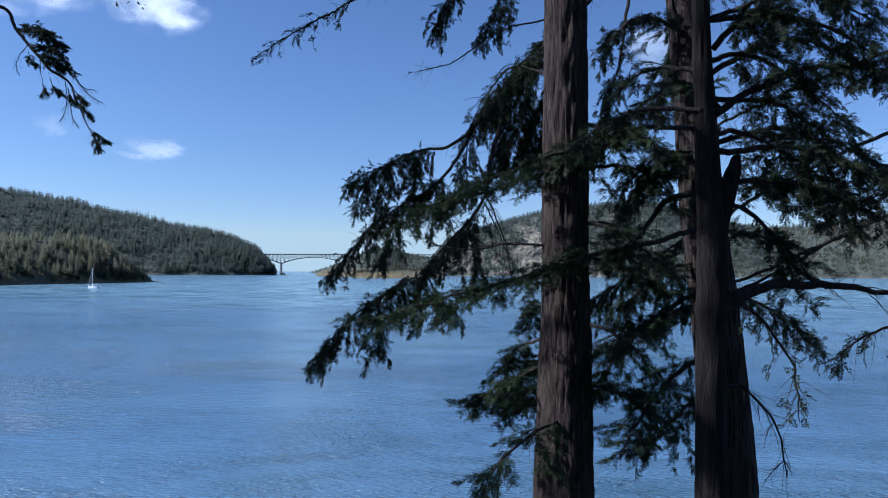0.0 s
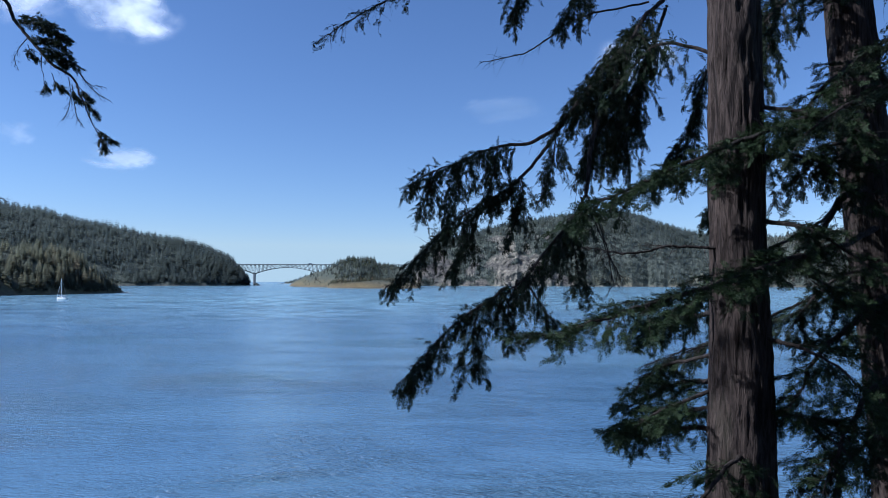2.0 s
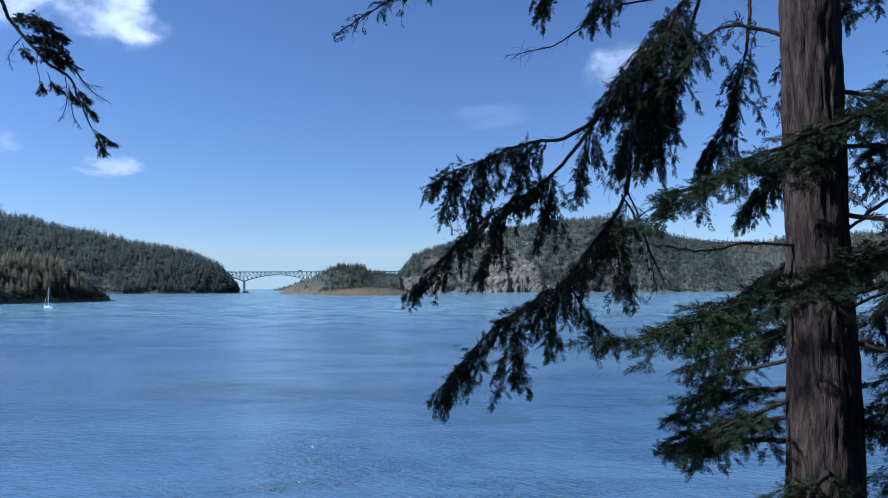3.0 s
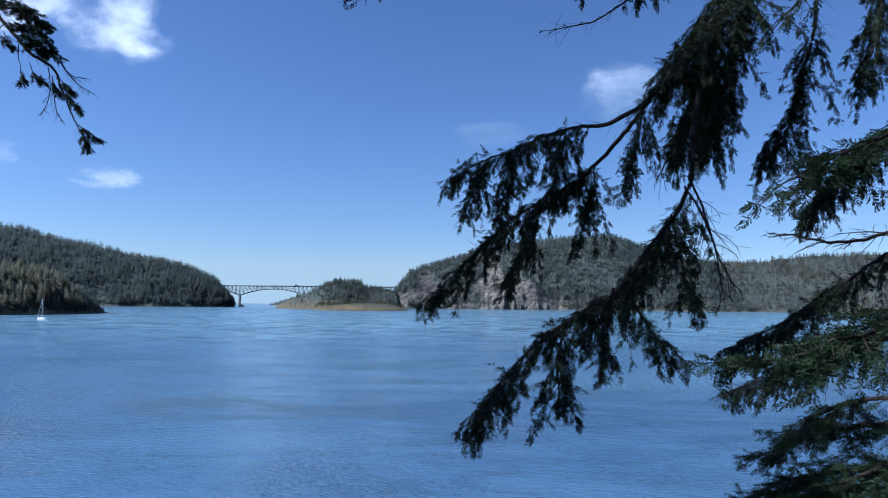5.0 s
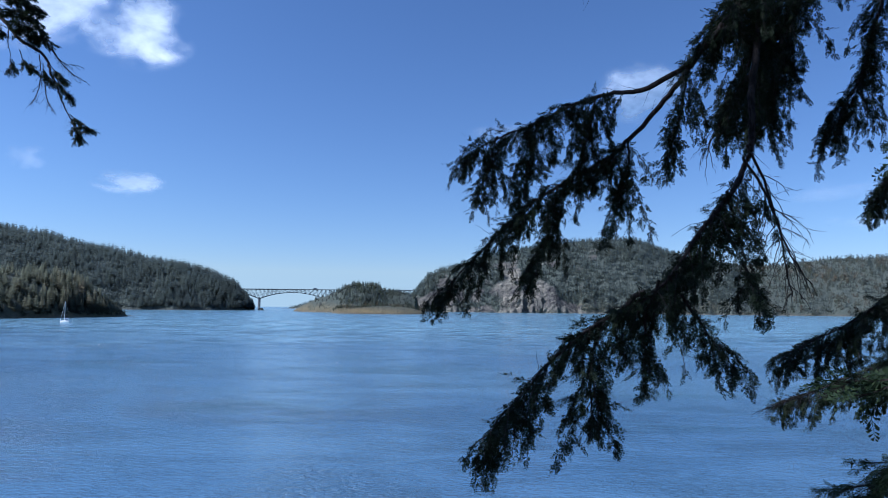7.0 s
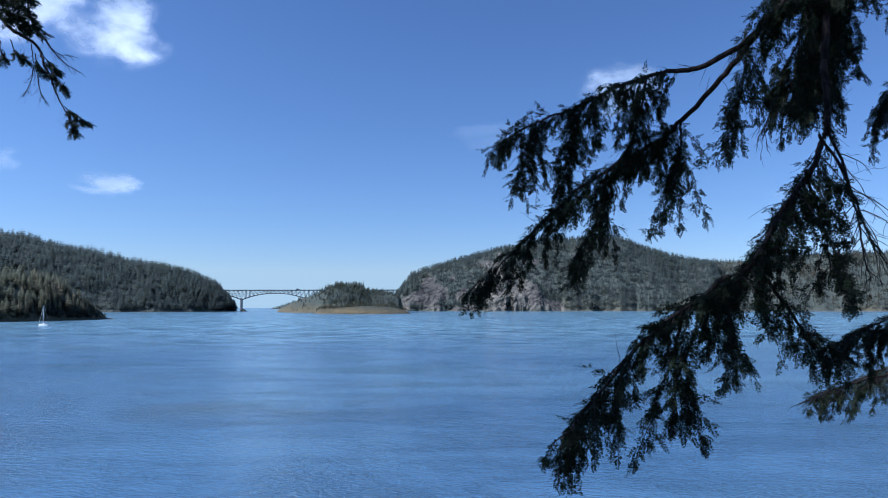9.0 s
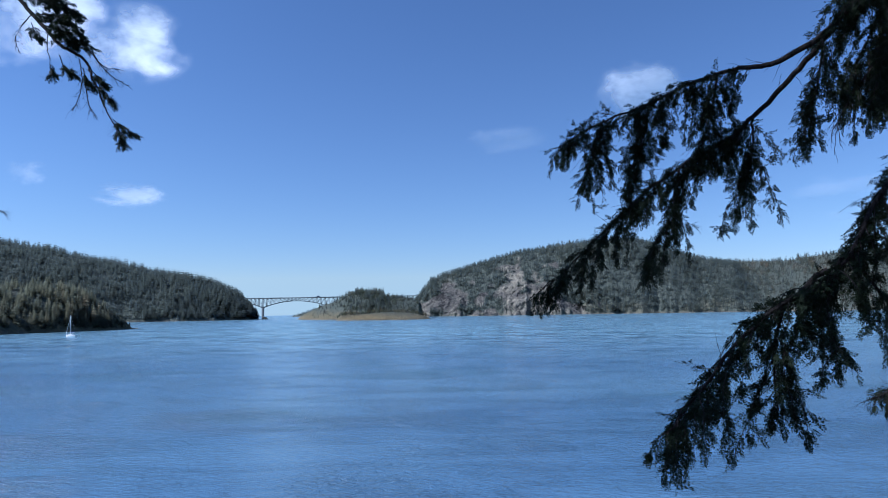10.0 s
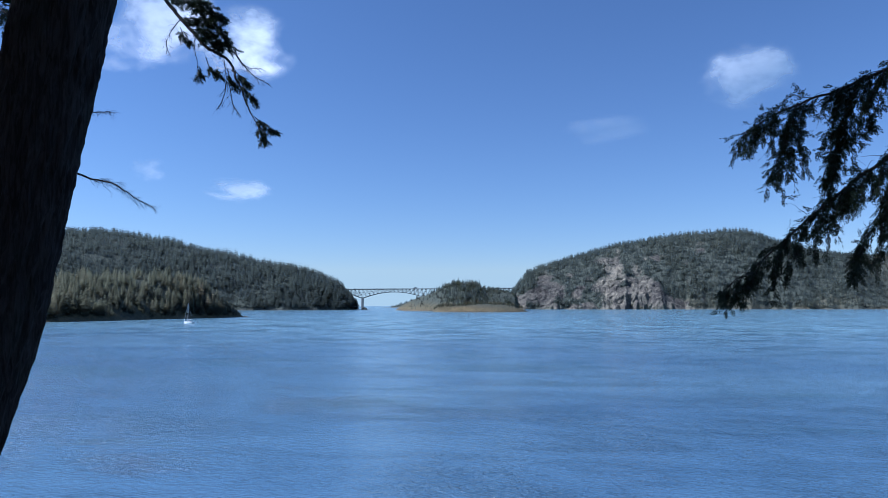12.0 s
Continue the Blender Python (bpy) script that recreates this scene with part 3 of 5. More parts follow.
# the hill with the pale cliff, and the lower ridge beyond it
east = Shore([(-7.2, -0.3, 1720, 1650), (-6.4, 1.3, 1760, 1630), (-5.2, 2.6, 1820, 1610), (-1.9, 3.9, 1900, 1600), (2.7, 5.05, 1980, 1600), (7.1, 5.6, 2050, 1600), (10.0, 5.74, 2080, 1620),
              (12.4, 5.45, 2100, 1640), (14.75, 4.6, 2120, 1660), (16.5, 3.9, 2150, 1680), (19, 3.6, 2180, 1690), (20.5, 2.6, 2200, 1710), (22, 0.8, 2200, 1730), (23, -0.3, 2100, 1740)], 17,
             cliff=[(-7.0, 0.3, 0.4, 0), (-6.0, 0.75, 0.6, 0.3), (-4.6, 0.7, 0.62, 0.2), (-3.2, 0.72, 0.5, 0), (-1.6, 0.5, 0.5, 0), (-0.6, 0.45, 0.45, 0), (0.5, 0.5, 0.5, 0.3), (1.3, 0.95, 0.6, 1), (2.2, 1.0, 0.66, 1), (2.8, 0.95, 0.36, 1),
                    (4.6, 0.9, 0.25, 1), (5.6, 0.6, 0.16, 0.8), (6.5, 0.3, 0.1, 0.3), (8.2, 0.1, 0.1, 0), (9.0, 0.0, 0.1, 0)], turf=0.12)
east.build("hill", "rounded wooded hill with a pale broken rock cliff", 480, 84)
p, A, U, rng = east.places(9000, 9, lo=0.015, keep=0.5)
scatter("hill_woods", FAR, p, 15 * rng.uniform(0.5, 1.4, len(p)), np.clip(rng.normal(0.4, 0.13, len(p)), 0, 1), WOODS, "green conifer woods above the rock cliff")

ridge = Shore([(13.5, 3.3, 2350, 1760), (16, 3.75, 2330, 1740), (19, 3.62, 2300, 1740), (23, 3.55, 2300, 1760), (25, 3.85, 2300, 1780), (29, 3.95, 2280, 1800), (36, 3.8, 2280, 1800), (48, 3.6, 2250, 1780), (62, 3.4, 2200, 1750)], 17, turf=0.35)
ridge.build("hill", "long low wooded ridge with a pale beach", 220, 34)
p, A, U, rng = ridge.places(3800, 11, lo=0.02, az=(13.6, 40))
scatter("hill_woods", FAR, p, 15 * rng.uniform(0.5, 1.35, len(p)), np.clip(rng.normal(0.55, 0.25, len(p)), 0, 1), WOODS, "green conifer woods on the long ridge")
p, A, U, rng = ridge.places(1100, 12, lo=0.01, hi=0.75, az=(13.6, 40))
scatter("shore_woods", BARE, p, 15 * rng.uniform(0.6, 1.2, len(p)), np.clip(rng.normal(0.65, 0.25, len(p)), 0, 1), WOODS_BARE, "bare brown alders along the far shore")

# the little island before the bridge
isle = Shore([(-16.2, -0.3, 1440, 1420), (-15.6, 0.1, 1400, 1330), (-14.4, 0.65, 1350, 1270), (-13.2, 1.0, 1330, 1230), (-12.4, 1.35, 1310, 1200), (-11.2, 1.75, 1300, 1180), (-9.4, 1.7, 1300, 1175), (-8.6, 1.35, 1290, 1180), (-7.0, 1.2, 1280, 1190), (-6.2, 1.05, 1280, 1200), (-5.9, 0.2, 1275, 1225), (-5.7, -0.5, 1272, 1252)], 9, turf=0.62)
isle.build("island", "small rocky island with tan grass shores", 190, 36)
p, A, U, rng = isle.places(1900, 15, lo=0.1, hi=1.3, keep=0.7)
ok = (A > -15.0) & (rng.uniform(0, 1, len(p)) < np.interp(A, [-15, -13, -12.3, -8.6, -6.4, -5.8], [0.12, 0.3, 1, 1, 0.8, 0.4]))
p, A = p[ok], A[ok]
tall = np.interp(A, [-14, -12.3, -11, -9.2, -8.4, -6], [0.7, 0.9, 1.15, 1.1, 0.75, 0.7])
k = len(p) // 2
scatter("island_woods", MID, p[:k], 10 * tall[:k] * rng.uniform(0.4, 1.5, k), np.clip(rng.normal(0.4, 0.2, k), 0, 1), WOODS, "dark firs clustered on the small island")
scatter("island_scrub", BARE, p[k:], 8 * tall[k:] * rng.uniform(0.6, 1.4, len(p) - k), np.clip(rng.normal(0.3, 0.2, len(p) - k), 0, 1), WOODS_BARE, "low scrub trees on the small island")
# a low ledge of bare rock before it
ledge = Shore([(-13.1, -0.6, 1110, 1100), (-12.7, -0.25, 1110, 1080), (-11.0, -0.12, 1110, 1060), (-9.0, 0.05, 1110, 1045), (-7.2, -0.02, 1110, 1050), (-6.2, -0.2, 1110, 1065), (-5.5, -0.45, 1110, 1085), (-5.2, -0.62, 1110, 1100)], 0, turf=0.75)
ledge.build("islet", "low tan rock ledge with dry grass", 130, 26)
p, A, U, rng = ledge.places(260, 16, lo=0.55, hi=1.25, keep=0.9)
scatter("islet_scrub", BARE, p, 5 * rng.uniform(0.5, 1.3, len(p)), np.clip(rng.normal(0.4, 0.25, len(p)), 0, 1), WOODS_BARE, "low scrub behind the rock ledge")
# faint far headland seen through the gap under the bridge
gap = Shore([(-17.2, -0.34, 2650, 2600), (-16.4, -0.1, 2680, 2560), (-15, 0.3, 2700, 2500), (-13, 0.6, 2700, 2480), (-10, 0.7, 2700, 2480)], 8)
gap.build("headland", "far low headland beyond the bridge", 60, 14)
p, A, U, rng = gap.places(500, 21)
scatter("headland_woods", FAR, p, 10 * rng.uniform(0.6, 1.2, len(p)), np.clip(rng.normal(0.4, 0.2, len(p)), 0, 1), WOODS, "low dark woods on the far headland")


# ---- bridge ----
def bridge():
    x0, x1, y, top = -690.0, -190.0, 1840.0, 44.6
    root = tagged(new("bridge"), "long steel arch bridge high over the channel", "bridge")
    root.matrix_world = pose(0, y, 0)
    bm = bmesh.new()
    box(bm, (x0, -5, top - 1.8), (x1, 5, top))
    part("deck", bm, STEEL, root)
    for side in (-5, 5):
        bm = bmesh.new()
        box(bm, (x0, side - 0.1, top + 1.0), (x1, side + 0.1, top + 1.2))
        for k in range(int((x1 - x0) / 6) + 1):
            box(bm, (x0 + 6 * k - 0.1, side - 0.1, top), (x0 + 6 * k + 0.1, side + 0.1, top + 1.1))
        part("railing", bm, STEEL, root)
    a0, a1 = -633.0, -448.0
    def arch(x):
        u = (x - a0) / (a1 - a0) * 2 - 1
        return top - 9.0 - 17.5 * u * u
    def low(x):
        return arch(x) if a0 <= x <= a1 else min(top - 26.5 + abs(x - (a0 if x < a0 else a1)) * 0.36, top - 8.5)
    step = 11.5625
    for side in (-4.5, 4.5):
        xs = [a0 + step * k for k in range(-4, 39) if x0 < a0 + step * k < x1]
        bm = bmesh.new()
        for a, b in zip(xs[:-1], xs[1:]):
            beam(bm, (a, side, low(a)), (b, side, low(b)), 1.3)
        part("lower_chord", bm, STEEL, root)
        for k, x in enumerate(xs):
            bm = bmesh.new()
            beam(bm, (x, side, low(x)), (x, side, top - 1), 0.8)
            part("post", bm, STEEL, root)
            if k:
                bm = bmesh.new()
                a = xs[k - 1]
                up = (x - (a0 + a1) / 2) < 0
                beam(bm, (a, side, top - 1 if up else low(a)), (x, side, low(x) if up else top - 1), 0.7)
                part("diagonal", bm, STEEL, root)
    for x in (a0, a1):
        bm = bmesh.new()
        for side in (-4.5, 4.5):
            v = box(bm, (x - 1.6, side - 1.6, WATER - 1), (x + 1.6, side + 1.6, top - 26))
        box(bm, (x - 1.0, -4.5, top - 32), (x + 1.0, 4.5, top - 29))
        part("pier", bm, CONCRETE, root, "grey concrete pier")


def truck():
    root = tagged(new("truck"), "small dark lorry crossing the high bridge deck", "truck")
    root.matrix_world = pose(-478, 1838, 44.6)
    for name, lo, hi in (("cargo_box", (-4.2, -1.2, 1.1), (2.2, 1.2, 3.8)), ("cab", (2.5, -1.15, 0.9), (4.6, 1.15, 3.0)), ("chassis", (-4.2, -0.5, 0.7), (4.6, 0.5, 1.0))):
        bm = bmesh.new()
        box(bm, lo, hi)
        bmesh.ops.bevel(bm, geom=list(bm.edges), offset=0.12, segments=2, affect="EDGES")
        part(name, bm, BOOT, root)
    for x in (-3.2, -2.0, 3.4):
        for y in (-1.05, 1.05):
            bm = bmesh.new()
            bmesh.ops.create_cone(bm, cap_ends=True, segments=14, radius1=0.5, radius2=0.5, depth=0.3, matrix=Matrix.Translation((x, y, 0.5)) @ Matrix.Rotation(radians(90), 4, "X"))
            part("wheel", bm, GLASS_DARK, root)


bridge()
truck()


# ---- sailing boat ----
def sailboat():
    d, az = 478.0, radians(-32.6)
    root = tagged(new("sailboat"), "white sailing yacht at anchor with bare mast", "boat")
    root.matrix_world = pose(HUB[0] + d * math.sin(az), HUB[1] + d * math.cos(az), WATER, 0, 0, 160)
    bm = bmesh.new()
    L, rows = 9.2, []
    for k in range(15):
        u = k / 14
        x = -L / 2 + L * u
        w = 1.5 * (1 - max(0, (u - 0.45) / 0.55) ** 2) * (0.78 + 0.22 * min(1, u / 0.3))
        sheer = 1.05 + 0.35 * (u - 0.35) ** 2 * 2
        keel = -0.35 * math.sin(math.pi * min(1, u * 0.9 + 0.1))
        sect = [(x, s * w * f, keel + (sheer - keel) * g) for s, f, g in ((-1, 1, 1), (-1, 0.95, 0.6), (-1, 0.75, 0.25), (-1, 0.0001, 0), (1, 0.75, 0.25), (1, 0.95, 0.6), (1, 1, 1))]
        rows.append([bm.verts.new(c) for c in sect])
    for a, b in zip(rows[:-1], rows[1:]):
        for i in range(6):
            bm.faces.new((a[i], a[i + 1], b[i + 1], b[i]))
        bm.faces.new((a[6], a[0], b[0], b[6]))
    bm.faces.new(rows[0])
    part("hull", bm, HULL, root)
    bm = bmesh.new()
    v = box(bm, (-1.6, -0.9, 1.0), (1.9, 0.9, 1.62))
    bmesh.ops.bevel(bm, geom=[e for e in bm.edges], offset=0.15, segments=2, affect="EDGES")
    cabin = part("cabin", bm, HULL, root)
    for side in (-0.905, 0.905):
        for x in (-1.0, 0.2, 1.1):
            bm = bmesh.new()
            box(bm, (x - 0.32, side - 0.01, 1.25), (x + 0.32, side + 0.01, 1.45))
            part("window", bm, GLASS_DARK, cabin)
    def spar(name, a, b, r, mat, label=""):
        bm = bmesh.new()
        d = Vector(b) - Vector(a)
        bmesh.ops.create_cone(bm, cap_ends=True, segments=8, radius1=r, radius2=r * 0.8, depth=d.length, matrix=Matrix.Translation((Vector(a) + Vector(b)) / 2) @ d.to_track_quat("Z", "Y").to_matrix().to_4x4())
        part(name, bm, mat, root, label)
    spar("mast", (0.8, 0, 1.5), (0.8, 0, 13.2), 0.13, HULL)
    spar("boom", (0.75, 0, 2.4), (-3.2, 0, 2.5), 0.09, SPAR)
    spar("sail_cover", (0.6, 0, 2.62), (-3.0, 0, 2.65), 0.2, CANVAS, "furled sail under canvas")
    spar("spreader", (0.8, -0.9, 7.6), (0.8, 0.9, 7.6), 0.04, SPAR)
    spar("forestay", (4.5, 0, 1.5), (0.8, 0, 12.8), 0.09, HULL, "furled headsail on stay")
    spar("backstay", (-4.5, 0, 1.4), (0.8, 0, 13.1), 0.03, SPAR)
    for s in (-1.3, 1.3):
        spar("shroud", (0.7, s, 1.2), (0.8, 0.02 * s, 12.0), 0.025, SPAR)


sailboat()


# ---- clouds ----
def cloud(az, el, wide, high, thickness, lean=0, far=4200.0, label="small white fair-weather cloud in blue sky"):
    a, e = radians(az), radians(el)
    eye = Vector(HUB)
    c = eye + far * Vector((math.sin(a) * math.cos(e), math.cos(a) * math.cos(e), math.sin(e)))
    k = np.linspace(-1, 1, 13)
    gx, gy = np.meshgrid(k, k, indexing="ij")
    v = np.stack([gx, gy, 0.25 * (1 - np.clip(gx ** 2 + gy ** 2, 0, 1))], -1)
    i = (np.arange(12)[:, None] * 13 + np.arange(12)[None]).ravel()
    ob = new("cloud", mesh_of("cloud", v, np.stack([i, i + 13, i + 14, i + 1], -1), CLOUD, True))
    s = far * radians(1)
    ob.matrix_world = look(c, eye, lean) @ pose(0, 0, 0, 0, 180, 0) @ Matrix.Diagonal((wide * s, high * s, high * s, 1))
    ob["thickness"] = thickness
    tagged(ob, label, "cloud", "fair-weather clouds")


cloud(-28.9, 20.6, 4.6, 3.3, 1.05, 0, label="bright white puffy cloud in blue sky")
cloud(-34.6, 21.6, 4.6, 3.4, 0.75, -12)
cloud(-37.5, 19.3, 3.6, 2.6, 0.5)
cloud(-29.0, 9.2, 3.0, 1.2, 0.6)
cloud(-35.8, 10.4, 1.6, 1.1, 0.22)
cloud(12.6, 17.3, 4.2, 2.8, 0.6)
cloud(1.6, 14.2, 4.0, 1.5, 0.2)
cloud(26.2, 8.6, 4.2, 1.1, 0.16)
cloud(28.6, 6.4, 3.6, 0.9, 0.16)


# ---- near trees ----
def spray_template(seed, leaflets=13, flat=0.35, blade=0.058):
    """A unit-long frond of small needle blades on both sides of its axis, along +x, face up +z."""
    rng = np.random.default_rng(seed)
    v, f = [], []
    for k in range(leaflets):
        u = (k + 0.5) / leaflets
        side = 1 if k % 2 else -1
        a = side * rng.uniform(0.5, 1.15)
        ln = (0.34 - 0.2 * u) * rng.uniform(0.7, 1.2)
        d = np.array([np.cos(a), np.sin(a), rng.uniform(-flat, flat)])
        n = np.array([-np.sin(a), np.cos(a), rng.uniform(-0.5, 0.5)]) * blade * rng.uniform(0.8, 1.3)
        b = np.array([u * 0.92, 0, 0])
        f.append([len(v) + i for i in range(3)])
        v.extend([b, b + d * ln + n * 1.2, b + d * ln * 0.92 - n])
    f.append([len(v) + i for i in range(3)])
    v.extend([(0, 0.012, 0), (0, -0.012, 0), (1.02, 0, 0)])
    return np.array(v), np.array(f)


HEMLOCK = [spray_template(k) for k in range(5)]
COARSE = [spray_template(70 + k, 9, 0.8, 0.06) for k in range(4)]
FIR = [spray_template(40 + k, 15, 0.35, 0.042) for k in range(5)]


def lay_sprays(templates, pos, way, size, rng):
    """Verts and quads of fronds at places, along ways, turned about them at random."""
    way = way / (np.linalg.norm(way, axis=1, keepdims=True) + 1e-9)
    ref = rng.normal(size=way.shape) * 0.6 + [0, 0, 1]
    side = np.cross(ref, way)
    side /= np.linalg.norm(side, axis=1, keepdims=True) + 1e-9
    up = np.cross(way, side)
    pick = rng.integers(0, len(templates), len(pos))
    vs, fs, base = [], [], 0
    for k, (tv, tf) in enumerate(templates):
        i = np.nonzero(pick == k)[0]
        if not len(i):
            continue
        v = (tv[None, :, 0:1] * way[i, None] + tv[None, :, 1:2] * side[i, None] + tv[None, :, 2:3] * up[i, None]) * size[i, None, None] + pos[i, None]
        vs.append(v.reshape(-1, 3))
        fs.append((tf[None] + (np.arange(len(i)) * len(tv))[:, None, None]).reshape(-1, 3) + base)
        base += len(i) * len(tv)
    return np.concatenate(vs), np.concatenate(fs)


def bough(parent, points, radius, seed, leafy=(0.2, 1.0), twig=0.5, droop=0.8, every=0.07, gap=0.045, size=0.13, templates=HEMLOCK, needles=NEEDLES, bark=BARK_DARK, spread=1.0, bare=False, sub=0.0, step=0.06, wood=True, label=""):
    """A limb through the points with side twigs that hang by droop, and fronds along the twigs within the leafy stretch."""
    rng = np.random.default_rng(seed)
    span = float(np.linalg.norm(np.diff(np.array(points, float), axis=0), axis=1).sum())
    n = max(6, int(span / step))
    line = spline(points, n)
    jit = np.cumsum(rng.normal(0, 0.008, line.shape), axis=0)
    line = line + jit - np.linspace(0, 1, n)[:, None] * jit[-1]
    rad = radius * (1 - np.linspace(0, 1, n)) ** 0.8 + 0.004
    v, f = tube_arrays([(line, rad)], 7)
    limb = new("limb", mesh_of("limb", v, f, bark, True))
    limb.parent = parent
    if label:
        tagged(limb, label)
    tang = np.gradient(line, axis=0)
    tang /= np.linalg.norm(tang, axis=1, keepdims=True)
    twigs, pos, way = [], [], []
    count = int(span * (leafy[1] - leafy[0]) / every)
    for k in range(count):
        if rng.uniform() < 0.14 + 1.1 * noise.noise((k * 0.3, seed * 1.7, 0.0)) and not bare:
            continue
        u = leafy[0] + (leafy[1] - leafy[0]) * (k + rng.uniform(0, 1)) / count
        i = min(n - 1, int(u * (n - 1)))
        t = tang[i]
        out = np.cross(t, [0, 0, 1.0])
        out /= np.linalg.norm(out) + 1e-9
        out = out * (1 if k % 2 else -1) * spread + rng.normal(0, 0.35, 3)
        ln = twig * rng.uniform(0.45, 1.15) * (0.55 + 0.45 * math.sin(math.pi * min(1.0, 0.25 + 0.75 * (u - leafy[0]) / (leafy[1] - leafy[0] + 1e-6))))
        d0 = 0.75 * t + 0.7 * out
        d0 /= np.linalg.norm(d0)
        m = 7
        s = np.linspace(0, 1, m)
        way_k = d0[None] * (1 - 0.6 * s[:, None] * min(droop, 1)) + np.array([0, 0, -1.0]) * (droop * (0.2 + 1.1 * s))[:, None]
        way_k += rng.normal(0, 0.12, (m, 3))
        way_k /= np.linalg.norm(way_k, axis=1, keepdims=True)
        pts = line[i] + np.vstack([[0, 0, 0], np.cumsum(way_k[:-1] * ln / (m - 1), axis=0)])
        twigs.append((pts, 0.0045 * (1 - 0.75 * s) + 0.0012))
        if bare:
            for _ in range(4):
                j = rng.integers(1, m - 1)
                e = way_k[j] + rng.normal(0, 0.5, 3)
                e /= np.linalg.norm(e)
                q = pts[j] + np.linspace(0, ln * 0.4, 4)[:, None] * e + rng.normal(0, 0.006, (4, 3))
                twigs.append((q, np.linspace(0.0025, 0.001, 4)))
            continue
        steps = max(2, int(ln / gap))
        for w in rng.uniform(0.08, 1.0, steps):
            j = min(m - 2, int(w * (m - 1)))
            fr = w * (m - 1) - j
            pos.append(pts[j] * (1 - fr) + pts[j + 1] * fr)
            way.append(way_k[j] + rng.normal(0, 0.45, 3) + [0, 0, -0.25 * droop])
        for w in rng.uniform(0.1, 0.95, int(ln / 0.075) if sub else 0):
            j = min(m - 2, int(w * (m - 1)))
            e = way_k[j] * 0.7 + rng.normal(0, 0.55, 3) * [1, 1, min(1.0, droop + 0.1)] + [0, 0, -0.35 * droop]
            e /= np.linalg.norm(e)
            sl = sub * rng.uniform(0.4, 1.2) * (1.1 - 0.6 * w)
            q0 = pts[j]
            q = q0 + np.linspace(0, sl, 3)[:, None] * e + np.array([[0, 0, 0], [0, 0, -0.04 * sl], [0, 0, -0.16 * sl]]) * droop
            twigs.append((q, np.array([0.002, 0.0015, 0.0008])))
            for x in rng.uniform(0.15, 1, max(2, int(sl / gap))):
                pos.append(q0 + e * sl * x)
                way.append(e + rng.normal(0, 0.4, 3) * [1, 1, min(1.0, droop + 0.1)] + [0, 0, -0.2 * droop])
    for u in rng.uniform(0.1, 0.98, int(span / 0.09) if wood else 0):
        i = int(u * (n - 1))
        e = tang[i] * 0.6 + rng.normal(0, 0.6, 3) + [0, 0, -0.2]
        e /= np.linalg.norm(e)
        k = rng.uniform(0.08, 0.36)
        q = line[i] + np.linspace(0, k, 5)[:, None] * e + np.cumsum(rng.normal(0, 0.008, (5, 3)), axis=0) + np.array([0, 0, -0.25 * k]) * (np.linspace(0, 1, 5) ** 2)[:, None]
        twigs.append((q, np.linspace(0.0035, 0.001, 5)))
    if wood:
        v, f = tube_arrays(twigs, 3)
        tw = tagged(new("twig_work", mesh_of("twig_work", v, f, bark)), kind="stuff")
        tw.parent = limb
    if pos:
        pos, way = np.array(pos), np.array(way)
        v, f = lay_sprays(templates, pos, way, size * rng.uniform(0.65, 1.25, len(pos)), rng)
        fo = tagged(new("foliage", mesh_of("foliage", v, f, needles)), kind="stuff")
        fo.parent = limb
    return limb


def trunk(parent, points, radii, seed, mat=BARK, furrow=0.02, sides=56, name="trunk", label="", ring=0.07):
    """A trunk through the points with deep lengthwise furrows and a flared, uneven outline."""
    pts = spline(points, max(20, int(abs(points[-1][2] - points[0][2]) / ring)))
    zs = np.array([p[2] for p in points], float)
    rad = np.interp(pts[:, 2], zs, radii)
    a = np.linspace(0, 2 * np.pi, sides, endpoint=False)
    v = np.zeros((len(pts), sides, 3))
    for i, (p, r) in enumerate(zip(pts, rad)):
        for k, t in enumerate(a):
            c, s = math.cos(t), math.sin(t)
            q = Vector((c * r * 24, s * r * 24, p[2] * 2.0 + seed * 3.3))
            ridge = 1 - abs(noise.noise(q)) * 2.2
            fine = noise.noise(Vector((c * r * 40, s * r * 40, p[2] * 5 + seed)))
            lump = noise.noise(Vector((c * 1.2, s * 1.2, p[2] * 0.6 + seed)))
            rr = r * (1 + 0.06 * lump) + furrow * (ridge - 0.6) + furrow * 0.35 * fine
            v[i, k] = (p[0] + c * rr, p[1] + s * rr, p[2])
    i = np.arange(len(pts) - 1)[:, None] * sides + np.arange(sides)[None]
    j = np.arange(len(pts) - 1)[:, None] * sides + (np.arange(sides)[None] + 1) % sides
    ob = new(name, mesh_of(name, v, np.stack([i, j, j + sides, i + sides], -1).reshape(-1, 4), mat, True))
    ob.parent = parent
    return tagged(ob, label) if label else ob


def foot(x, y):
    return float(path_slope(np.array(x), np.array(y))) - 0.25


def tree(label, x, y, name="conifer_tree"):
    """The Empty at a tree's foot; its parts are built in world places about it."""
    root = tagged(new(name), label, "tree")
    return root


# the tall fir whose trunk stands between path and water
fir = tree("tall fir with furrowed grey-brown trunk on the bluff", 1.65, 7.2, "fir_tree")
trunk(fir, [(1.62, 7.2, foot(1.65, 7.2)), (1.64, 7.2, -0.6), (1.65, 7.22, 1.5), (1.66, 7.25, 4), (1.66, 7.25, 12), (1.66, 7.25, 16)], [0.46, 0.32, 0.26, 0.245, 0.16, 0.1], 1, furrow=0.026, sides=84, ring=0.05)
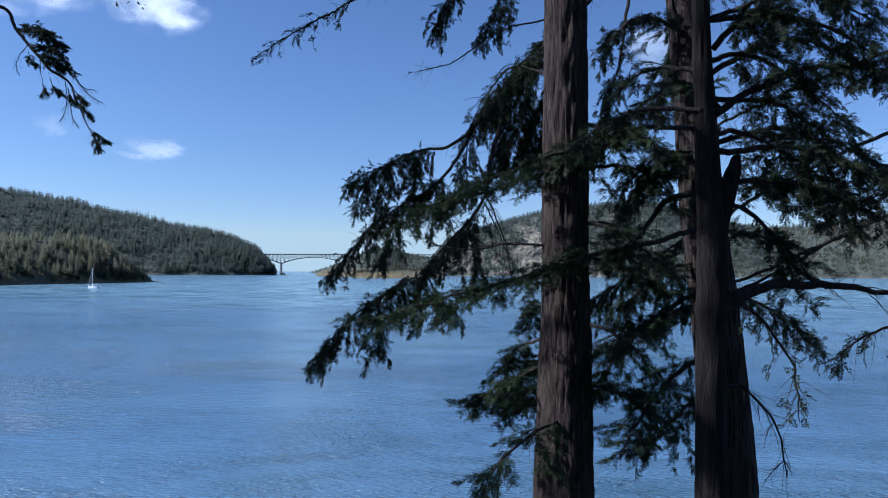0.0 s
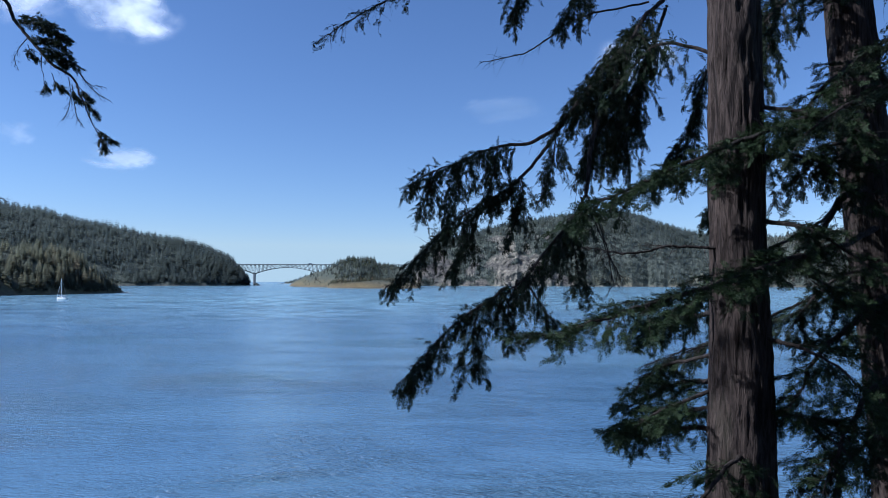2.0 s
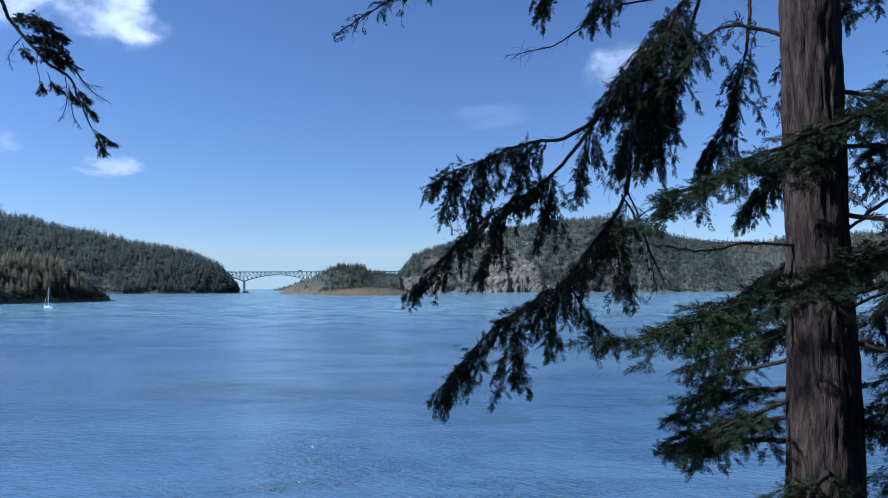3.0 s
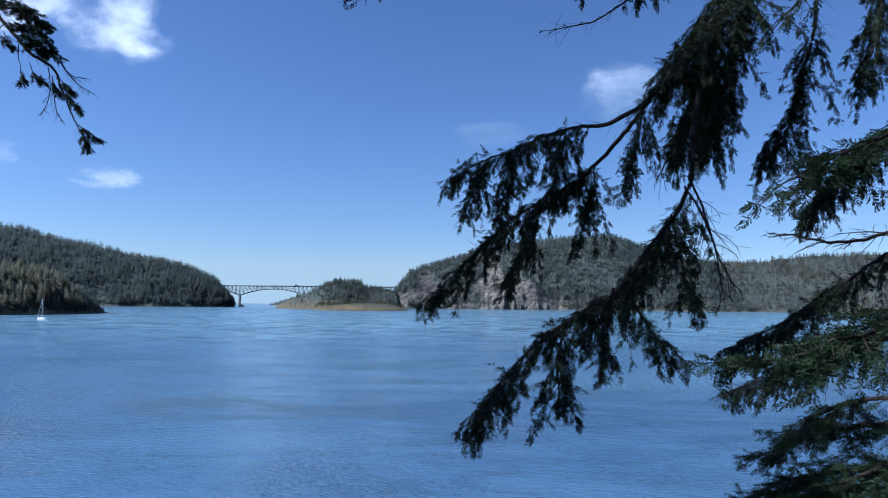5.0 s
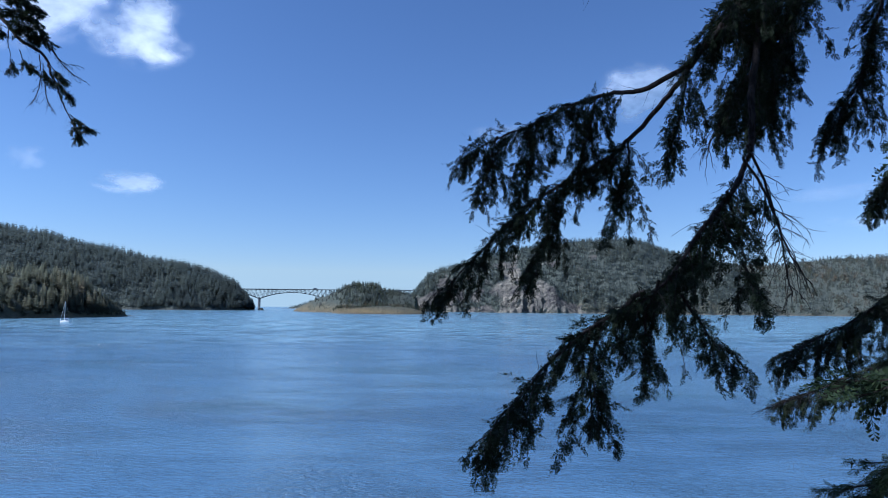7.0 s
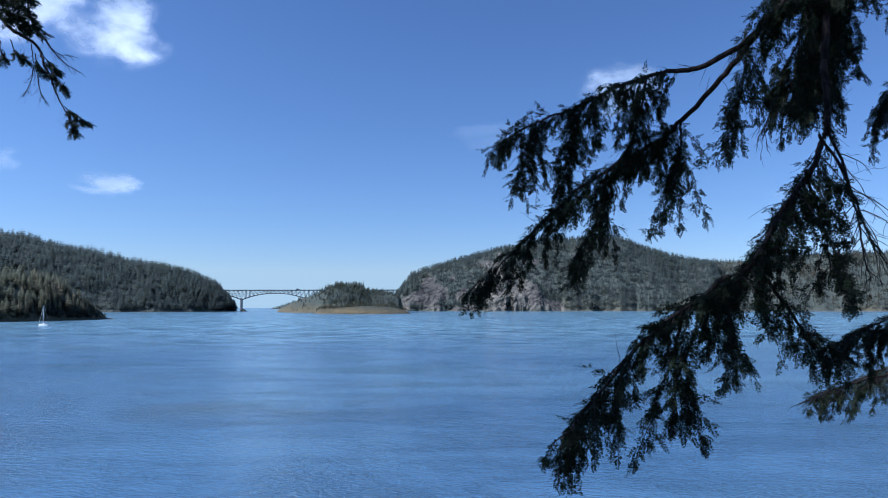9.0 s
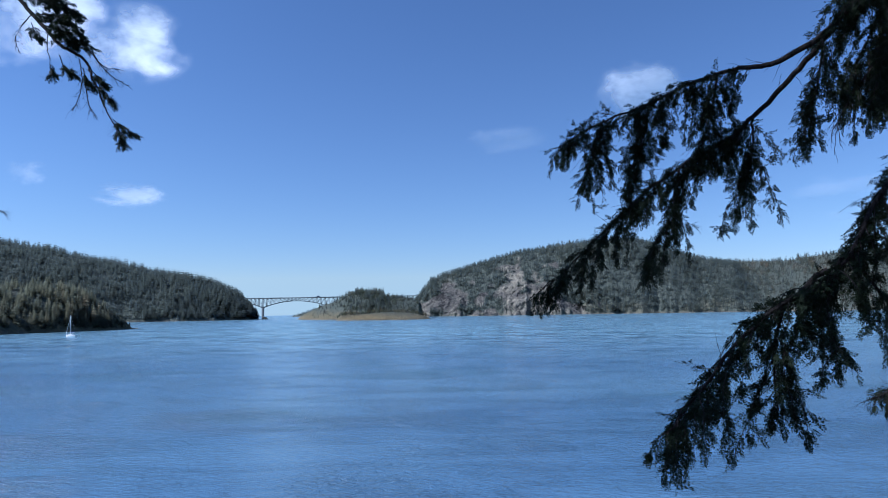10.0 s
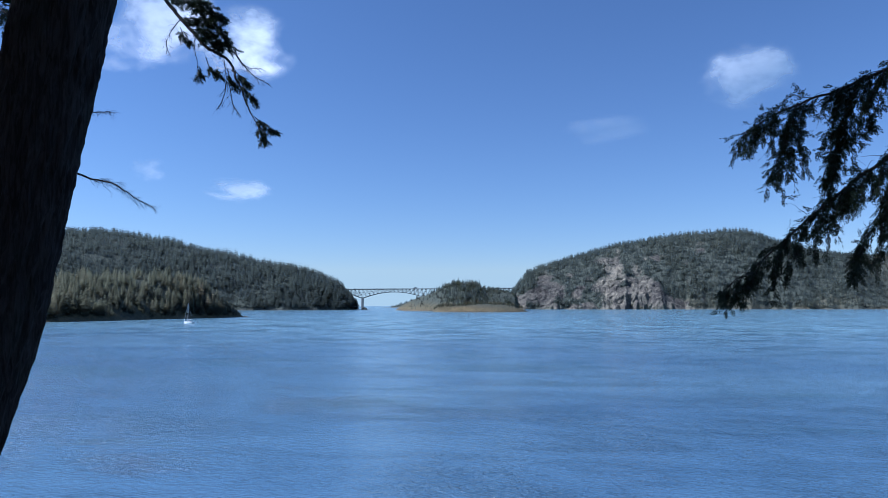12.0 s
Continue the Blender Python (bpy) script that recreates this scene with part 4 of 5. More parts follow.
G = dict(templates=FIR, needles=NEEDLES_FIR, droop=0.25, size=0.1, twig=0.6, every=0.055, gap=0.024, sub=0.22)
bough(fir, [(1.6, 7.1, 0.45), (1.1, 7.3, 0.2), (0.8, 7.5, 0.0), (0.6, 7.6, -0.2)], 0.02, 11, (0.12, 1), **{**G, "twig": 0.45})
bough(fir, [(1.6, 7.3, 0.75), (1.2, 7.9, 0.55), (1.05, 8.3, 0.35), (0.9, 8.6, 0.1)], 0.018, 3, (0.25, 1), **{**G, "twig": 0.45})
bough(fir, [(1.6, 7.3, 0.2), (1.3, 8.0, 0.0), (1.05, 8.5, -0.15), (0.84, 8.75, -0.4)], 0.02, 4, (0.15, 1), **G)
bough(fir, [(1.6, 7.0, -0.2), (1.25, 6.6, -0.25), (0.95, 6.3, -0.45), (0.75, 6.1, -0.75)], 0.02, 5, (0.1, 1), **G)
bough(fir, [(1.8, 7.2, 1.6), (2.3, 7.25, 1.5), (2.9, 7.35, 1.15)], 0.02, 12, (0.1, 1), **G)
bough(fir, [(1.8, 7.2, 2.6), (2.4, 7.3, 2.6), (3.0, 7.45, 2.25)], 0.02, 13, (0.1, 1), **G)
bough(fir, [(1.8, 7.2, 0.2), (2.3, 7.3, 0.05), (2.8, 7.4, -0.3)], 0.02, 14, (0.1, 1), **G)
bough(fir, [(1.8, 7.1, 3.1), (2.2, 6.9, 3.0), (2.7, 6.7, 2.7)], 0.02, 6, (0.1, 1), **G)
bough(fir, [(1.8, 7.1, 2.0), (2.2, 6.8, 1.85), (2.6, 6.6, 1.5)], 0.02, 7, (0.1, 1), **G)
bough(fir, [(1.8, 7.1, 0.9), (2.15, 6.8, 0.75), (2.5, 6.5, 0.4)], 0.02, 8, (0.1, 1), **G)
bough(fir, [(1.5, 7.15, 1.75), (1.0, 7.1, 1.72), (0.5, 7.0, 1.65), (0.2, 7.0, 1.72)], 0.012, 9, (0.3, 1), twig=0.3, droop=0.1, every=0.08, bare=True, label="dead bare limb")
bough(fir, [(1.6, 7.3, 3.6), (1.2, 7.6, 3.9), (0.9, 7.8, 3.8), (0.6, 8.0, 3.5)], 0.018, 10, (0.2, 1), templates=FIR, needles=NEEDLES_FIR, droop=0.9, twig=0.5)
for k, (dx, dy, z) in enumerate([(-1.9, 0.6, 6.5), (1.8, 0.9, 6.9), (0.2, -2.0, 7.4), (-1.2, 1.6, 8.2), (1.5, -1.3, 8.8), (-1.6, -0.9, 9.6), (0.9, 1.7, 10.4), (-0.4, -1.5, 11.5), (1.2, 0.3, 12.6), (-1.0, 0.5, 13.6)]):
    bough(fir, [(1.66, 7.25, z), (1.66 + dx * 0.5, 7.25 + dy * 0.5, z + 0.1), (1.66 + dx, 7.25 + dy, z - 0.5)], 0.03, 60 + k, (0.15, 1), twig=0.6, every=0.12, gap=0.07, size=0.17, templates=FIR, needles=NEEDLES_FIR)

# the second trunk, behind a dead snag
cedar = tree("second tall conifer with pale fibrous bark", 3.5, 8.2, "cedar_tree")
trunk(cedar, [(3.85, 8.15, foot(3.8, 8.2)), (3.68, 8.15, -0.6), (3.4, 8.15, 2.3), (3.3, 8.25, 4.2), (2.9, 8.3, 9), (2.6, 8.3, 13)], [0.42, 0.31, 0.26, 0.24, 0.17, 0.1], 2, furrow=0.024, sides=80, ring=0.06)
bough(cedar, [(3.3, 8.0, 3.2), (2.4, 7.0, 2.95), (1.5, 6.6, 2.65), (0.6, 6.4, 2.3), (-0.05, 6.3, 1.95)], 0.03, 1, (0.3, 1), **G)
bough(cedar, [(3.45, 8.0, 2.0), (2.4, 6.9, 1.65), (1.4, 6.45, 1.4), (0.4, 6.2, 1.15), (-0.4, 6.1, 0.92)], 0.03, 2, (0.3, 1), **G)
bough(fir, [(1.65, 7.4, -0.1), (1.45, 8.1, -0.2), (1.2, 8.8, -0.4), (0.9, 9.6, -0.68)], 0.03, 28, (0.25, 1), **{**G, "twig": 0.5})
bough(fir, [(1.65, 7.4, 0.35), (1.55, 8.1, 0.3), (1.35, 8.8, 0.1), (1.05, 9.6, -0.27)], 0.03, 30, (0.25, 1), **{**G, "twig": 0.5})
bough(fir, [(1.65, 7.4, 1.1), (1.5, 8.1, 1.05), (1.4, 8.8, 0.9), (1.3, 9.5, 0.6)], 0.028, 29, (0.3, 1), **{**G, "twig": 0.45})
bough(cedar, [(3.3, 8.0, 2.45), (2.8, 7.6, 2.2), (2.45, 7.4, 1.75), (2.2, 7.3, 1.55)], 0.04, 21, (0.25, 1), droop=0.5, twig=0.4)
bough(cedar, [(3.5, 7.95, 1.3), (2.9, 7.5, 1.05), (2.3, 7.1, 0.65), (1.95, 6.9, 0.2)], 0.035, 22, (0.1, 1), **G)
bough(cedar, [(3.6, 7.95, 0.5), (3.0, 7.4, 0.3), (2.5, 7.0, -0.1), (2.2, 6.8, -0.5)], 0.035, 23, (0.1, 1), **G)
bough(cedar, [(3.6, 7.95, 3.4), (3.0, 7.5, 3.6), (2.5, 7.2, 3.3), (2.2, 7.1, 2.9)], 0.035, 24, (0.1, 1), **G)
bough(cedar, [(3.5, 8.2, 3.0), (4.3, 8.2, 3.2), (5.0, 8.3, 2.9), (5.6, 8.4, 2.4)], 0.035, 25, (0.1, 1), **G)
bough(cedar, [(3.5, 8.2, 3.9), (4.3, 8.0, 4.3), (5.0, 8.0, 4.1), (5.8, 8.0, 3.6)], 0.035, 26, (0.1, 1), **G)
bough(cedar, [(3.4, 8.2, 1.9), (4.1, 8.2, 1.9), (4.7, 8.2, 1.5)], 0.03, 27, (0.1, 1), **G)
for k, (dx, dy, z) in enumerate([(1.8, 0.8, 5.2), (-1.7, -0.6, 5.6), (0.4, -1.9, 6.0), (1.9, -0.6, 6.6), (-1.4, 1.2, 7.2), (1.0, 1.5, 8.0), (-0.8, -1.4, 9.0), (1.0, -0.5, 10.2), (-0.9, 0.4, 11.4)]):
    bough(cedar, [(3.1, 8.3, z), (3.1 + dx * 0.5, 8.3 + dy * 0.5, z + 0.15), (3.1 + dx, 8.3 + dy, z - 0.45)], 0.03, 80 + k, (0.15, 1), twig=0.6, every=0.11, gap=0.07, size=0.17)

for k, pts in enumerate([[(3.4, 8.1, 2.9), (2.8, 7.7, 2.8), (2.3, 7.5, 2.4)], [(3.4, 8.1, 1.6), (2.8, 7.8, 1.4), (2.3, 7.6, 0.95)], [(3.6, 8.0, 0.0), (3.0, 7.6, -0.2), (2.4, 7.3, -0.6)], [(3.5, 8.3, 1.2), (4.4, 8.8, 1.0), (5.2, 9.2, 0.5)]]):
    bough(cedar, pts, 0.025, 90 + k, (0.1, 1), twig=0.75, droop=0.8, every=0.06, gap=0.03, size=0.095, sub=0.2)

# the thin snag in front of it, shade put into its dark bark
snag = tree("slim half-dead conifer with a broken fork, shade in its colour", 2.68, 5.25, "snag_tree")
trunk(snag, [(2.7, 5.25, foot(2.7, 5.25)), (2.68, 5.25, 0.2), (2.69, 5.25, 1.8), (2.64, 5.24, 2.6), (2.6, 5.22, 4.4), (2.58, 5.2, 8)], [0.17, 0.125, 0.115, 0.078, 0.066, 0.03], 3, BARK_SHADED, 0.01, 36)
bm_pts = [(2.72, 5.27, 1.75), (2.82, 5.3, 2.05), (2.9, 5.33, 2.3), (2.93, 5.34, 2.42)]
trunk(snag, bm_pts, [0.1, 0.08, 0.06, 0.03], 4, BARK_SHADED, 0.012, 20, "broken_stub")
bough(snag, [(2.75, 5.27, 2.75), (3.3, 5.3, 3.05), (3.9, 5.5, 3.2), (4.6, 5.8, 3.1)], 0.03, 31, (0.15, 1), twig=0.5, droop=0.6, every=0.06, gap=0.024, size=0.09, sub=0.17)
bough(snag, [(2.72, 5.27, 2.45), (3.3, 5.4, 2.5), (3.9, 5.5, 2.35), (4.5, 5.7, 2.2)], 0.025, 32, (0.15, 1), twig=0.5, droop=0.6, every=0.06, gap=0.024, size=0.09, sub=0.17)
bough(snag, [(2.72, 5.27, 3.3), (3.2, 5.4, 3.75), (3.9, 5.5, 3.9), (4.6, 5.7, 3.8)], 0.025, 33, (0.1, 1), twig=0.55, droop=0.7, every=0.06, gap=0.024, size=0.09, sub=0.17)
bough(snag, [(2.6, 5.2, 2.75), (2.2, 5.3, 2.8), (1.8, 5.4, 2.65), (1.5, 5.5, 2.45)], 0.02, 34, (0.1, 1), twig=0.4, droop=0.45, every=0.06, gap=0.024, size=0.09, sub=0.17)
bough(snag, [(2.6, 5.2, 3.1), (2.3, 5.5, 3.25), (2.0, 5.7, 3.1)], 0.02, 35, (0.1, 1), twig=0.4, droop=0.5, every=0.06, gap=0.024, size=0.09, sub=0.17)
bough(snag, [(2.75, 5.27, 2.05), (3.1, 5.4, 1.9), (3.35, 5.5, 1.6), (3.55, 5.6, 1.2)], 0.02, 36, (0.3, 1), twig=0.45, droop=0.8, every=0.06, gap=0.024, size=0.09, sub=0.17)
bough(snag, [(2.75, 5.27, 1.15), (3.2, 5.45, 1.3), (3.7, 5.6, 1.32), (4.3, 5.7, 1.25), (4.9, 5.8, 1.3)], 0.05, 37, (0.1, 0.9), twig=0.5, droop=0.3, every=0.14, bare=True, label="thick dead limb with bare twigs")
bough(snag, [(3.75, 5.6, 1.3), (3.55, 5.55, 1.4), (3.42, 5.5, 1.55)], 0.022, 38, (0.2, 0.9), twig=0.4, droop=0.0, every=0.1, bare=True, label="dead forked branch")
bough(snag, [(2.75, 5.27, 0.5), (3.0, 5.35, 0.45), (3.25, 5.4, 0.15), (3.35, 5.45, -0.3)], 0.012, 39, (0.1, 1), twig=0.4, droop=0.7, every=0.1, bare=True, label="dead bare twig")
bough(snag, [(2.75, 5.27, 1.35), (3.2, 5.5, 1.0), (3.5, 5.7, 0.6), (3.6, 5.8, 0.1)], 0.014, 40, (0.2, 1), twig=0.4, droop=0.6, every=0.08, gap=0.09)
bough(snag, [(4.9, 5.8, 1.3), (4.7, 6.0, 1.05), (4.35, 6.1, 0.85), (4.0, 6.1, 0.6)], 0.018, 41, (0.2, 1), twig=0.45, droop=0.7, every=0.06)

for k, pts in enumerate([[(2.7, 5.27, 3.55), (3.3, 5.4, 3.6), (3.9, 5.5, 3.45), (4.5, 5.6, 3.1)], [(2.72, 5.27, 2.2), (3.3, 5.45, 2.2), (3.8, 5.6, 2.1), (4.4, 5.8, 1.85)], [(2.72, 5.3, 2.9), (3.3, 5.7, 2.95), (3.9, 6.0, 2.75), (4.6, 6.3, 2.4)], [(2.7, 5.3, 4.1), (3.2, 5.5, 4.5), (3.9, 5.7, 4.4), (4.6, 5.9, 4.1)]]):
    bough(snag, pts, 0.022, 44 + k, (0.12, 1), twig=0.7, droop=0.6, every=0.06, gap=0.03, size=0.095, sub=0.2)
for k, pts in enumerate([[(3.5, 8.2, 2.5), (4.5, 8.3, 2.6), (5.4, 8.4, 2.2)], [(3.4, 8.2, 4.6), (4.6, 8.1, 4.9), (5.6, 8.2, 4.5)], [(3.3, 8.1, 4.4), (2.6, 7.8, 4.5), (2.1, 7.7, 4.1)]]):
    bough(cedar, pts, 0.03, 50 + k, (0.12, 1), twig=0.8, droop=0.7, every=0.06, gap=0.03, size=0.095, sub=0.2)

for k, pts in enumerate([[(2.65, 5.25, 3.2), (3.1, 5.6, 3.35), (3.7, 6.0, 3.2), (4.4, 6.4, 2.8)], [(2.65, 5.25, 2.6), (3.2, 5.8, 2.7), (3.8, 6.2, 2.5), (4.5, 6.6, 2.15)]]):
    bough(snag, pts, 0.022, 350 + k, (0.3, 1), twig=0.55, droop=0.55, every=0.05, gap=0.03, size=0.1, sub=0.2)

# the hemlock whose long boughs hang over the water
hem = tree("large hemlock with long drooping boughs over water", 6.6, 13.2, "hemlock_tree")
trunk(hem, [(10.6, 14.2, foot(10.6, 14.2)), (10.5, 14.2, 2), (10.4, 14.1, 9), (10.3, 14.0, 15)], [0.5, 0.38, 0.28, 0.12], 5, furrow=0.016, sides=40)
K = dict(droop=1.15, size=0.1, twig=0.95, every=0.047, gap=0.031, sub=0.2)
bough(hem, [(10.4, 14.1, 10.8), (6.5, 13.1, 9.2), (4.2, 12.8, 7.6), (2.25, 12.1, 6.05), (1.3, 11.2, 4.95), (0.6, 10.75, 4.1)], 0.075, 101, (0.62, 1), **{**K, "twig": 1.3})
bough(hem, [(0.7, 10.8, 4.2), (0.02, 11.1, 3.66), (-0.58, 11.5, 3.58), (-1.4, 12.2, 3.42), (-2.25, 12.82, 3.12)], 0.032, 102, (0.4, 1), **{**K, "twig": 0.8})
bough(hem, [(0.5, 10.9, 4.0), (-0.08, 11.6, 3.28), (-0.5, 11.75, 2.9), (-1.26, 11.7, 2.42), (-1.9, 12.0, 1.85), (-2.56, 12.3, 1.25)], 0.028, 103, (0.25, 1), **{**K, "twig": 0.8})
bough(hem, [(1.2, 11.1, 4.85), (0.8, 10.5, 3.7), (0.62, 10.2, 2.85), (0.5, 10.15, 2.42), (0.05, 9.9, 1.95), (-0.35, 9.6, 1.42), (-0.82, 9.5, 1.1)], 0.038, 104, (0.5, 1), **K)
bough(hem, [(-0.5, 9.55, 1.3), (-0.82, 9.5, 1.1), (-1.2, 9.4, 0.83), (-1.6, 9.3, 0.43), (-1.85, 9.28, 0.1)], 0.02, 105, (0.25, 1), **{**K, "twig": 0.8})
bough(hem, [(-0.3, 9.6, 1.45), (0.0, 9.6, 1.0), (0.12, 9.6, 0.85)], 0.012, 106, (0.1, 1), **{**K, "twig": 0.6})
bough(hem, [(-0.9, 9.5, 1.05), (-0.95, 9.5, 0.6), (-0.93, 9.55, 0.25)], 0.01, 107, (0.1, 1), **{**K, "twig": 0.8})
bough(hem, [(-0.2, 11.65, 3.15), (-0.2, 11.7, 2.7), (-0.35, 11.75, 2.2)], 0.012, 108, (0.1, 1), **{**K, "twig": 0.8})
bough(hem, [(-1.0, 11.65, 2.6), (-1.1, 11.7, 2.1), (-1.35, 11.75, 1.65)], 0.012, 109, (0.1, 1), **{**K, "twig": 0.8})
bough(hem, [(3.3, 12.4, 6.9), (3.0, 12.1, 5.2), (2.65, 12.0, 4.1), (2.25, 12.0, 3.3)], 0.03, 110, (0.35, 1), **K)
bough(hem, [(2.3, 12.1, 6.1), (1.9, 11.8, 5.0), (1.4, 11.6, 4.1), (1.1, 11.6, 3.4)], 0.028, 111, (0.2, 1), **K)
bough(hem, [(0.55, 10.2, 2.6), (0.75, 10.2, 2.2), (0.95, 10.25, 1.8), (1.15, 10.3, 1.45)], 0.01, 113, (0.1, 1), twig=0.55, droop=0.5, every=0.1, bare=True, label="dead bare twig fan")
bough(hem, [(10.4, 14.1, 12.4), (5.9, 13.0, 10.4), (2.5, 12.2, 8.3), (-0.6, 11.6, 6.9), (-2.2, 11.3, 6.05), (-3.45, 11.05, 5.25)], 0.05, 114, (0.72, 1), twig=0.5, droop=0.6, every=0.12, gap=0.06)
bough(hem, [(0.4, 11.8, 7.3), (0.0, 11.7, 6.6), (-0.35, 11.7, 5.9)], 0.016, 115, (0.1, 1), **K)
bough(hem, [(1.3, 11.9, 7.6), (0.9, 11.9, 6.6), (0.5, 12.0, 5.8)], 0.016, 116, (0.1, 1), **K)
bough(hem, [(2.0, 12.1, 6.2), (0.9, 12.2, 6.0), (0.1, 12.1, 5.4), (-0.4, 12.1, 5.25), (-0.9, 12.06, 5.15)], 0.014, 117, (0.6, 1), twig=0.2, droop=0.2, every=0.25, bare=True, label="dead bare branch tip")
bough(hem, [(4.6, 12.9, 8.0), (4.3, 12.4, 6.4), (4.0, 12.2, 5.2), (3.6, 12.1, 4.3)], 0.03, 118, (0.2, 1), **K)
bough(hem, [(10.4, 14.1, 5.0), (6.4, 13.1, 3.2), (4.8, 12.8, 2.2), (3.2, 12.9, 1.2), (1.95, 13.0, 0.5)], 0.04, 119, (0.55, 1), **K)
bough(hem, [(10.5, 14.2, 3.4), (6.6, 13.4, 1.8), (5.0, 14.2, 0.9), (4.0, 14.9, 0.3), (2.96, 15.4, -0.3)], 0.04, 120, (0.5, 1), **K)
bough(hem, [(7.2, 13.6, 1.95), (5.0, 14.0, 0.75), (3.7, 14.3, 0.2), (2.4, 14.6, -0.3)], 0.03, 122, (0.35, 1), twig=0.7, droop=0.25, every=0.06, bare=True, label="dead bare limb with fine twigs")
bough(hem, [(10.4, 14.2, 6.6), (6.5, 13.2, 4.9), (5.0, 12.9, 4.2), (3.9, 12.8, 3.4), (3.2, 12.8, 2.7)], 0.04, 121, (0.5, 1), **K)

for k, pts in enumerate([[(-0.6, 11.5, 3.58), (-0.7, 11.6, 3.1), (-0.85, 11.7, 2.6)], [(-1.2, 12.0, 3.46), (-1.3, 12.1, 3.0), (-1.5, 12.2, 2.5)], [(0.3, 11.0, 3.8), (0.25, 11.1, 3.3), (0.1, 11.2, 2.7)],
                         [(0.95, 10.85, 4.4), (0.85, 10.8, 3.7), (0.62, 10.8, 3.0)], [(0.35, 10.05, 2.25), (0.45, 10.0, 1.8), (0.5, 10.0, 1.35)], [(-0.38, 9.6, 1.42), (-0.5, 9.6, 1.0), (-0.45, 9.65, 0.6)], [(-1.7, 12.3, 3.35), (-1.8, 12.4, 3.0), (-1.95, 12.5, 2.6)]]):
    bough(hem, pts, 0.01, 150 + k, (0.05, 1), **{**K, "twig": 0.7})

for k, pts in enumerate([[(2.2, 12.0, 5.9), (1.8, 12.0, 4.8), (1.6, 12.0, 3.9), (1.4, 12.0, 3.3)], [(1.5, 11.5, 5.1), (1.3, 11.6, 4.4), (1.0, 11.7, 3.8), (0.85, 11.7, 3.4)]]):
    bough(hem, pts, 0.02, 180 + k, (0.1, 1), **K)
bough(hem, [(1.2, 11.3, 4.0), (0.95, 11.5, 3.5), (0.65, 11.7, 2.9)], 0.012, 185, (0.1, 1), twig=0.55, droop=0.6, every=0.06, bare=True, label="dead bare twig fan")
bough(hem, [(0.6, 10.2, 2.7), (0.85, 10.3, 2.2), (1.0, 10.4, 1.7), (1.05, 10.4, 1.3)], 0.01, 186, (0.1, 1), twig=0.5, droop=0.7, every=0.08, bare=True, label="dead bare twig fan")

# the leaning fir at the path's end, and the tree beyond it
lean = tree("large leaning fir trunk, deep-furrowed bark coloured dark for shade", -9.8, 10, "fir_tree")
# takes the darker bark, so that its shade is in the colour
trunk(lean, [(-10.4, 9.26, foot(-10.3, 9.4)), (-10.09, 9.56, -0.6), (-9.87, 9.81, 0.75), (-9.73, 9.94, 1.9), (-9.57, 10.06, 3.11), (-9.41, 10.18, 4.39), (-8.9, 10.6, 9), (-8.6, 10.9, 15)], [0.6, 0.485, 0.475, 0.465, 0.46, 0.455, 0.32, 0.16], 6, BARK_DARK, 0.042, 96, ring=0.055)
# crown above the view, added to block the sun from the boughs
for k in range(20):
    z, a_k, r_k = 7.0 + 0.4 * k, 2.4 * k, 3.6 - 0.1 * k
    bx, by = -9.1 + 0.035 * k, 10.4 + 0.03 * k
    bough(lean, [(bx, by, z), (bx + 0.5 * r_k * math.cos(a_k), by + 0.5 * r_k * math.sin(a_k), z + 0.2), (bx + r_k * math.cos(a_k), by + r_k * math.sin(a_k), z - 0.3)], 0.05, 300 + k, (0.15, 1), twig=1.0, droop=0.4, every=0.14, gap=0.15, size=0.45, step=0.3, wood=False, templates=COARSE)
outer = tree("tall conifer with thin hanging branch tips", -20, 19, "conifer_tree")
trunk(outer, [(-20.6, 19, foot(-20.6, 19)), (-20.5, 19, 4), (-20.4, 19, 12), (-20.3, 19, 18)], [0.5, 0.4, 0.3, 0.1], 7, furrow=0.016, sides=36)
bough(outer, [(-20.4, 19, 11.4), (-17.2, 19.4, 10.2), (-15.5, 19.9, 9.94), (-15.03, 19.9, 9.25), (-14.45, 19.9, 8.63), (-13.95, 19.9, 8.07), (-13.54, 19.9, 7.76), (-13.21, 19.9, 7.51), (-12.96, 19.9, 7.19), (-12.72, 19.9, 6.75), (-12.56, 19.9, 6.31), (-12.37, 19.9, 5.86), (-11.99, 19.9, 5.41)], 0.06, 131, (0.93, 1), twig=0.3, droop=0.5, every=0.06, gap=0.03, size=0.12)
bough(outer, [(-14.84, 19.9, 9.12), (-14.28, 19.9, 9.07), (-13.73, 19.9, 8.79), (-13.3, 19.9, 8.52)], 0.014, 400, (0.0, 1), twig=0.45, droop=0.35, every=0.04, gap=0.03, size=0.13, sub=0.2)
bough(outer, [(-14.45, 19.9, 8.68), (-13.96, 19.9, 8.64), (-13.47, 19.9, 8.37), (-13.16, 19.9, 7.95)], 0.014, 401, (0.0, 1), twig=0.45, droop=0.35, every=0.04, gap=0.03, size=0.13, sub=0.2)
bough(outer, [(-14.2, 19.9, 8.38), (-13.77, 19.9, 8.28), (-13.4, 19.9, 8.03), (-13.1, 19.9, 7.86)], 0.014, 402, (0.0, 1), twig=0.45, droop=0.35, every=0.04, gap=0.03, size=0.13, sub=0.2)
bough(outer, [(-14.91, 19.9, 9.36), (-14.35, 19.9, 9.3), (-13.85, 19.9, 9.03), (-13.42, 19.9, 8.65)], 0.014, 403, (0.0, 1), twig=0.45, droop=0.35, every=0.04, gap=0.03, size=0.13, sub=0.2)
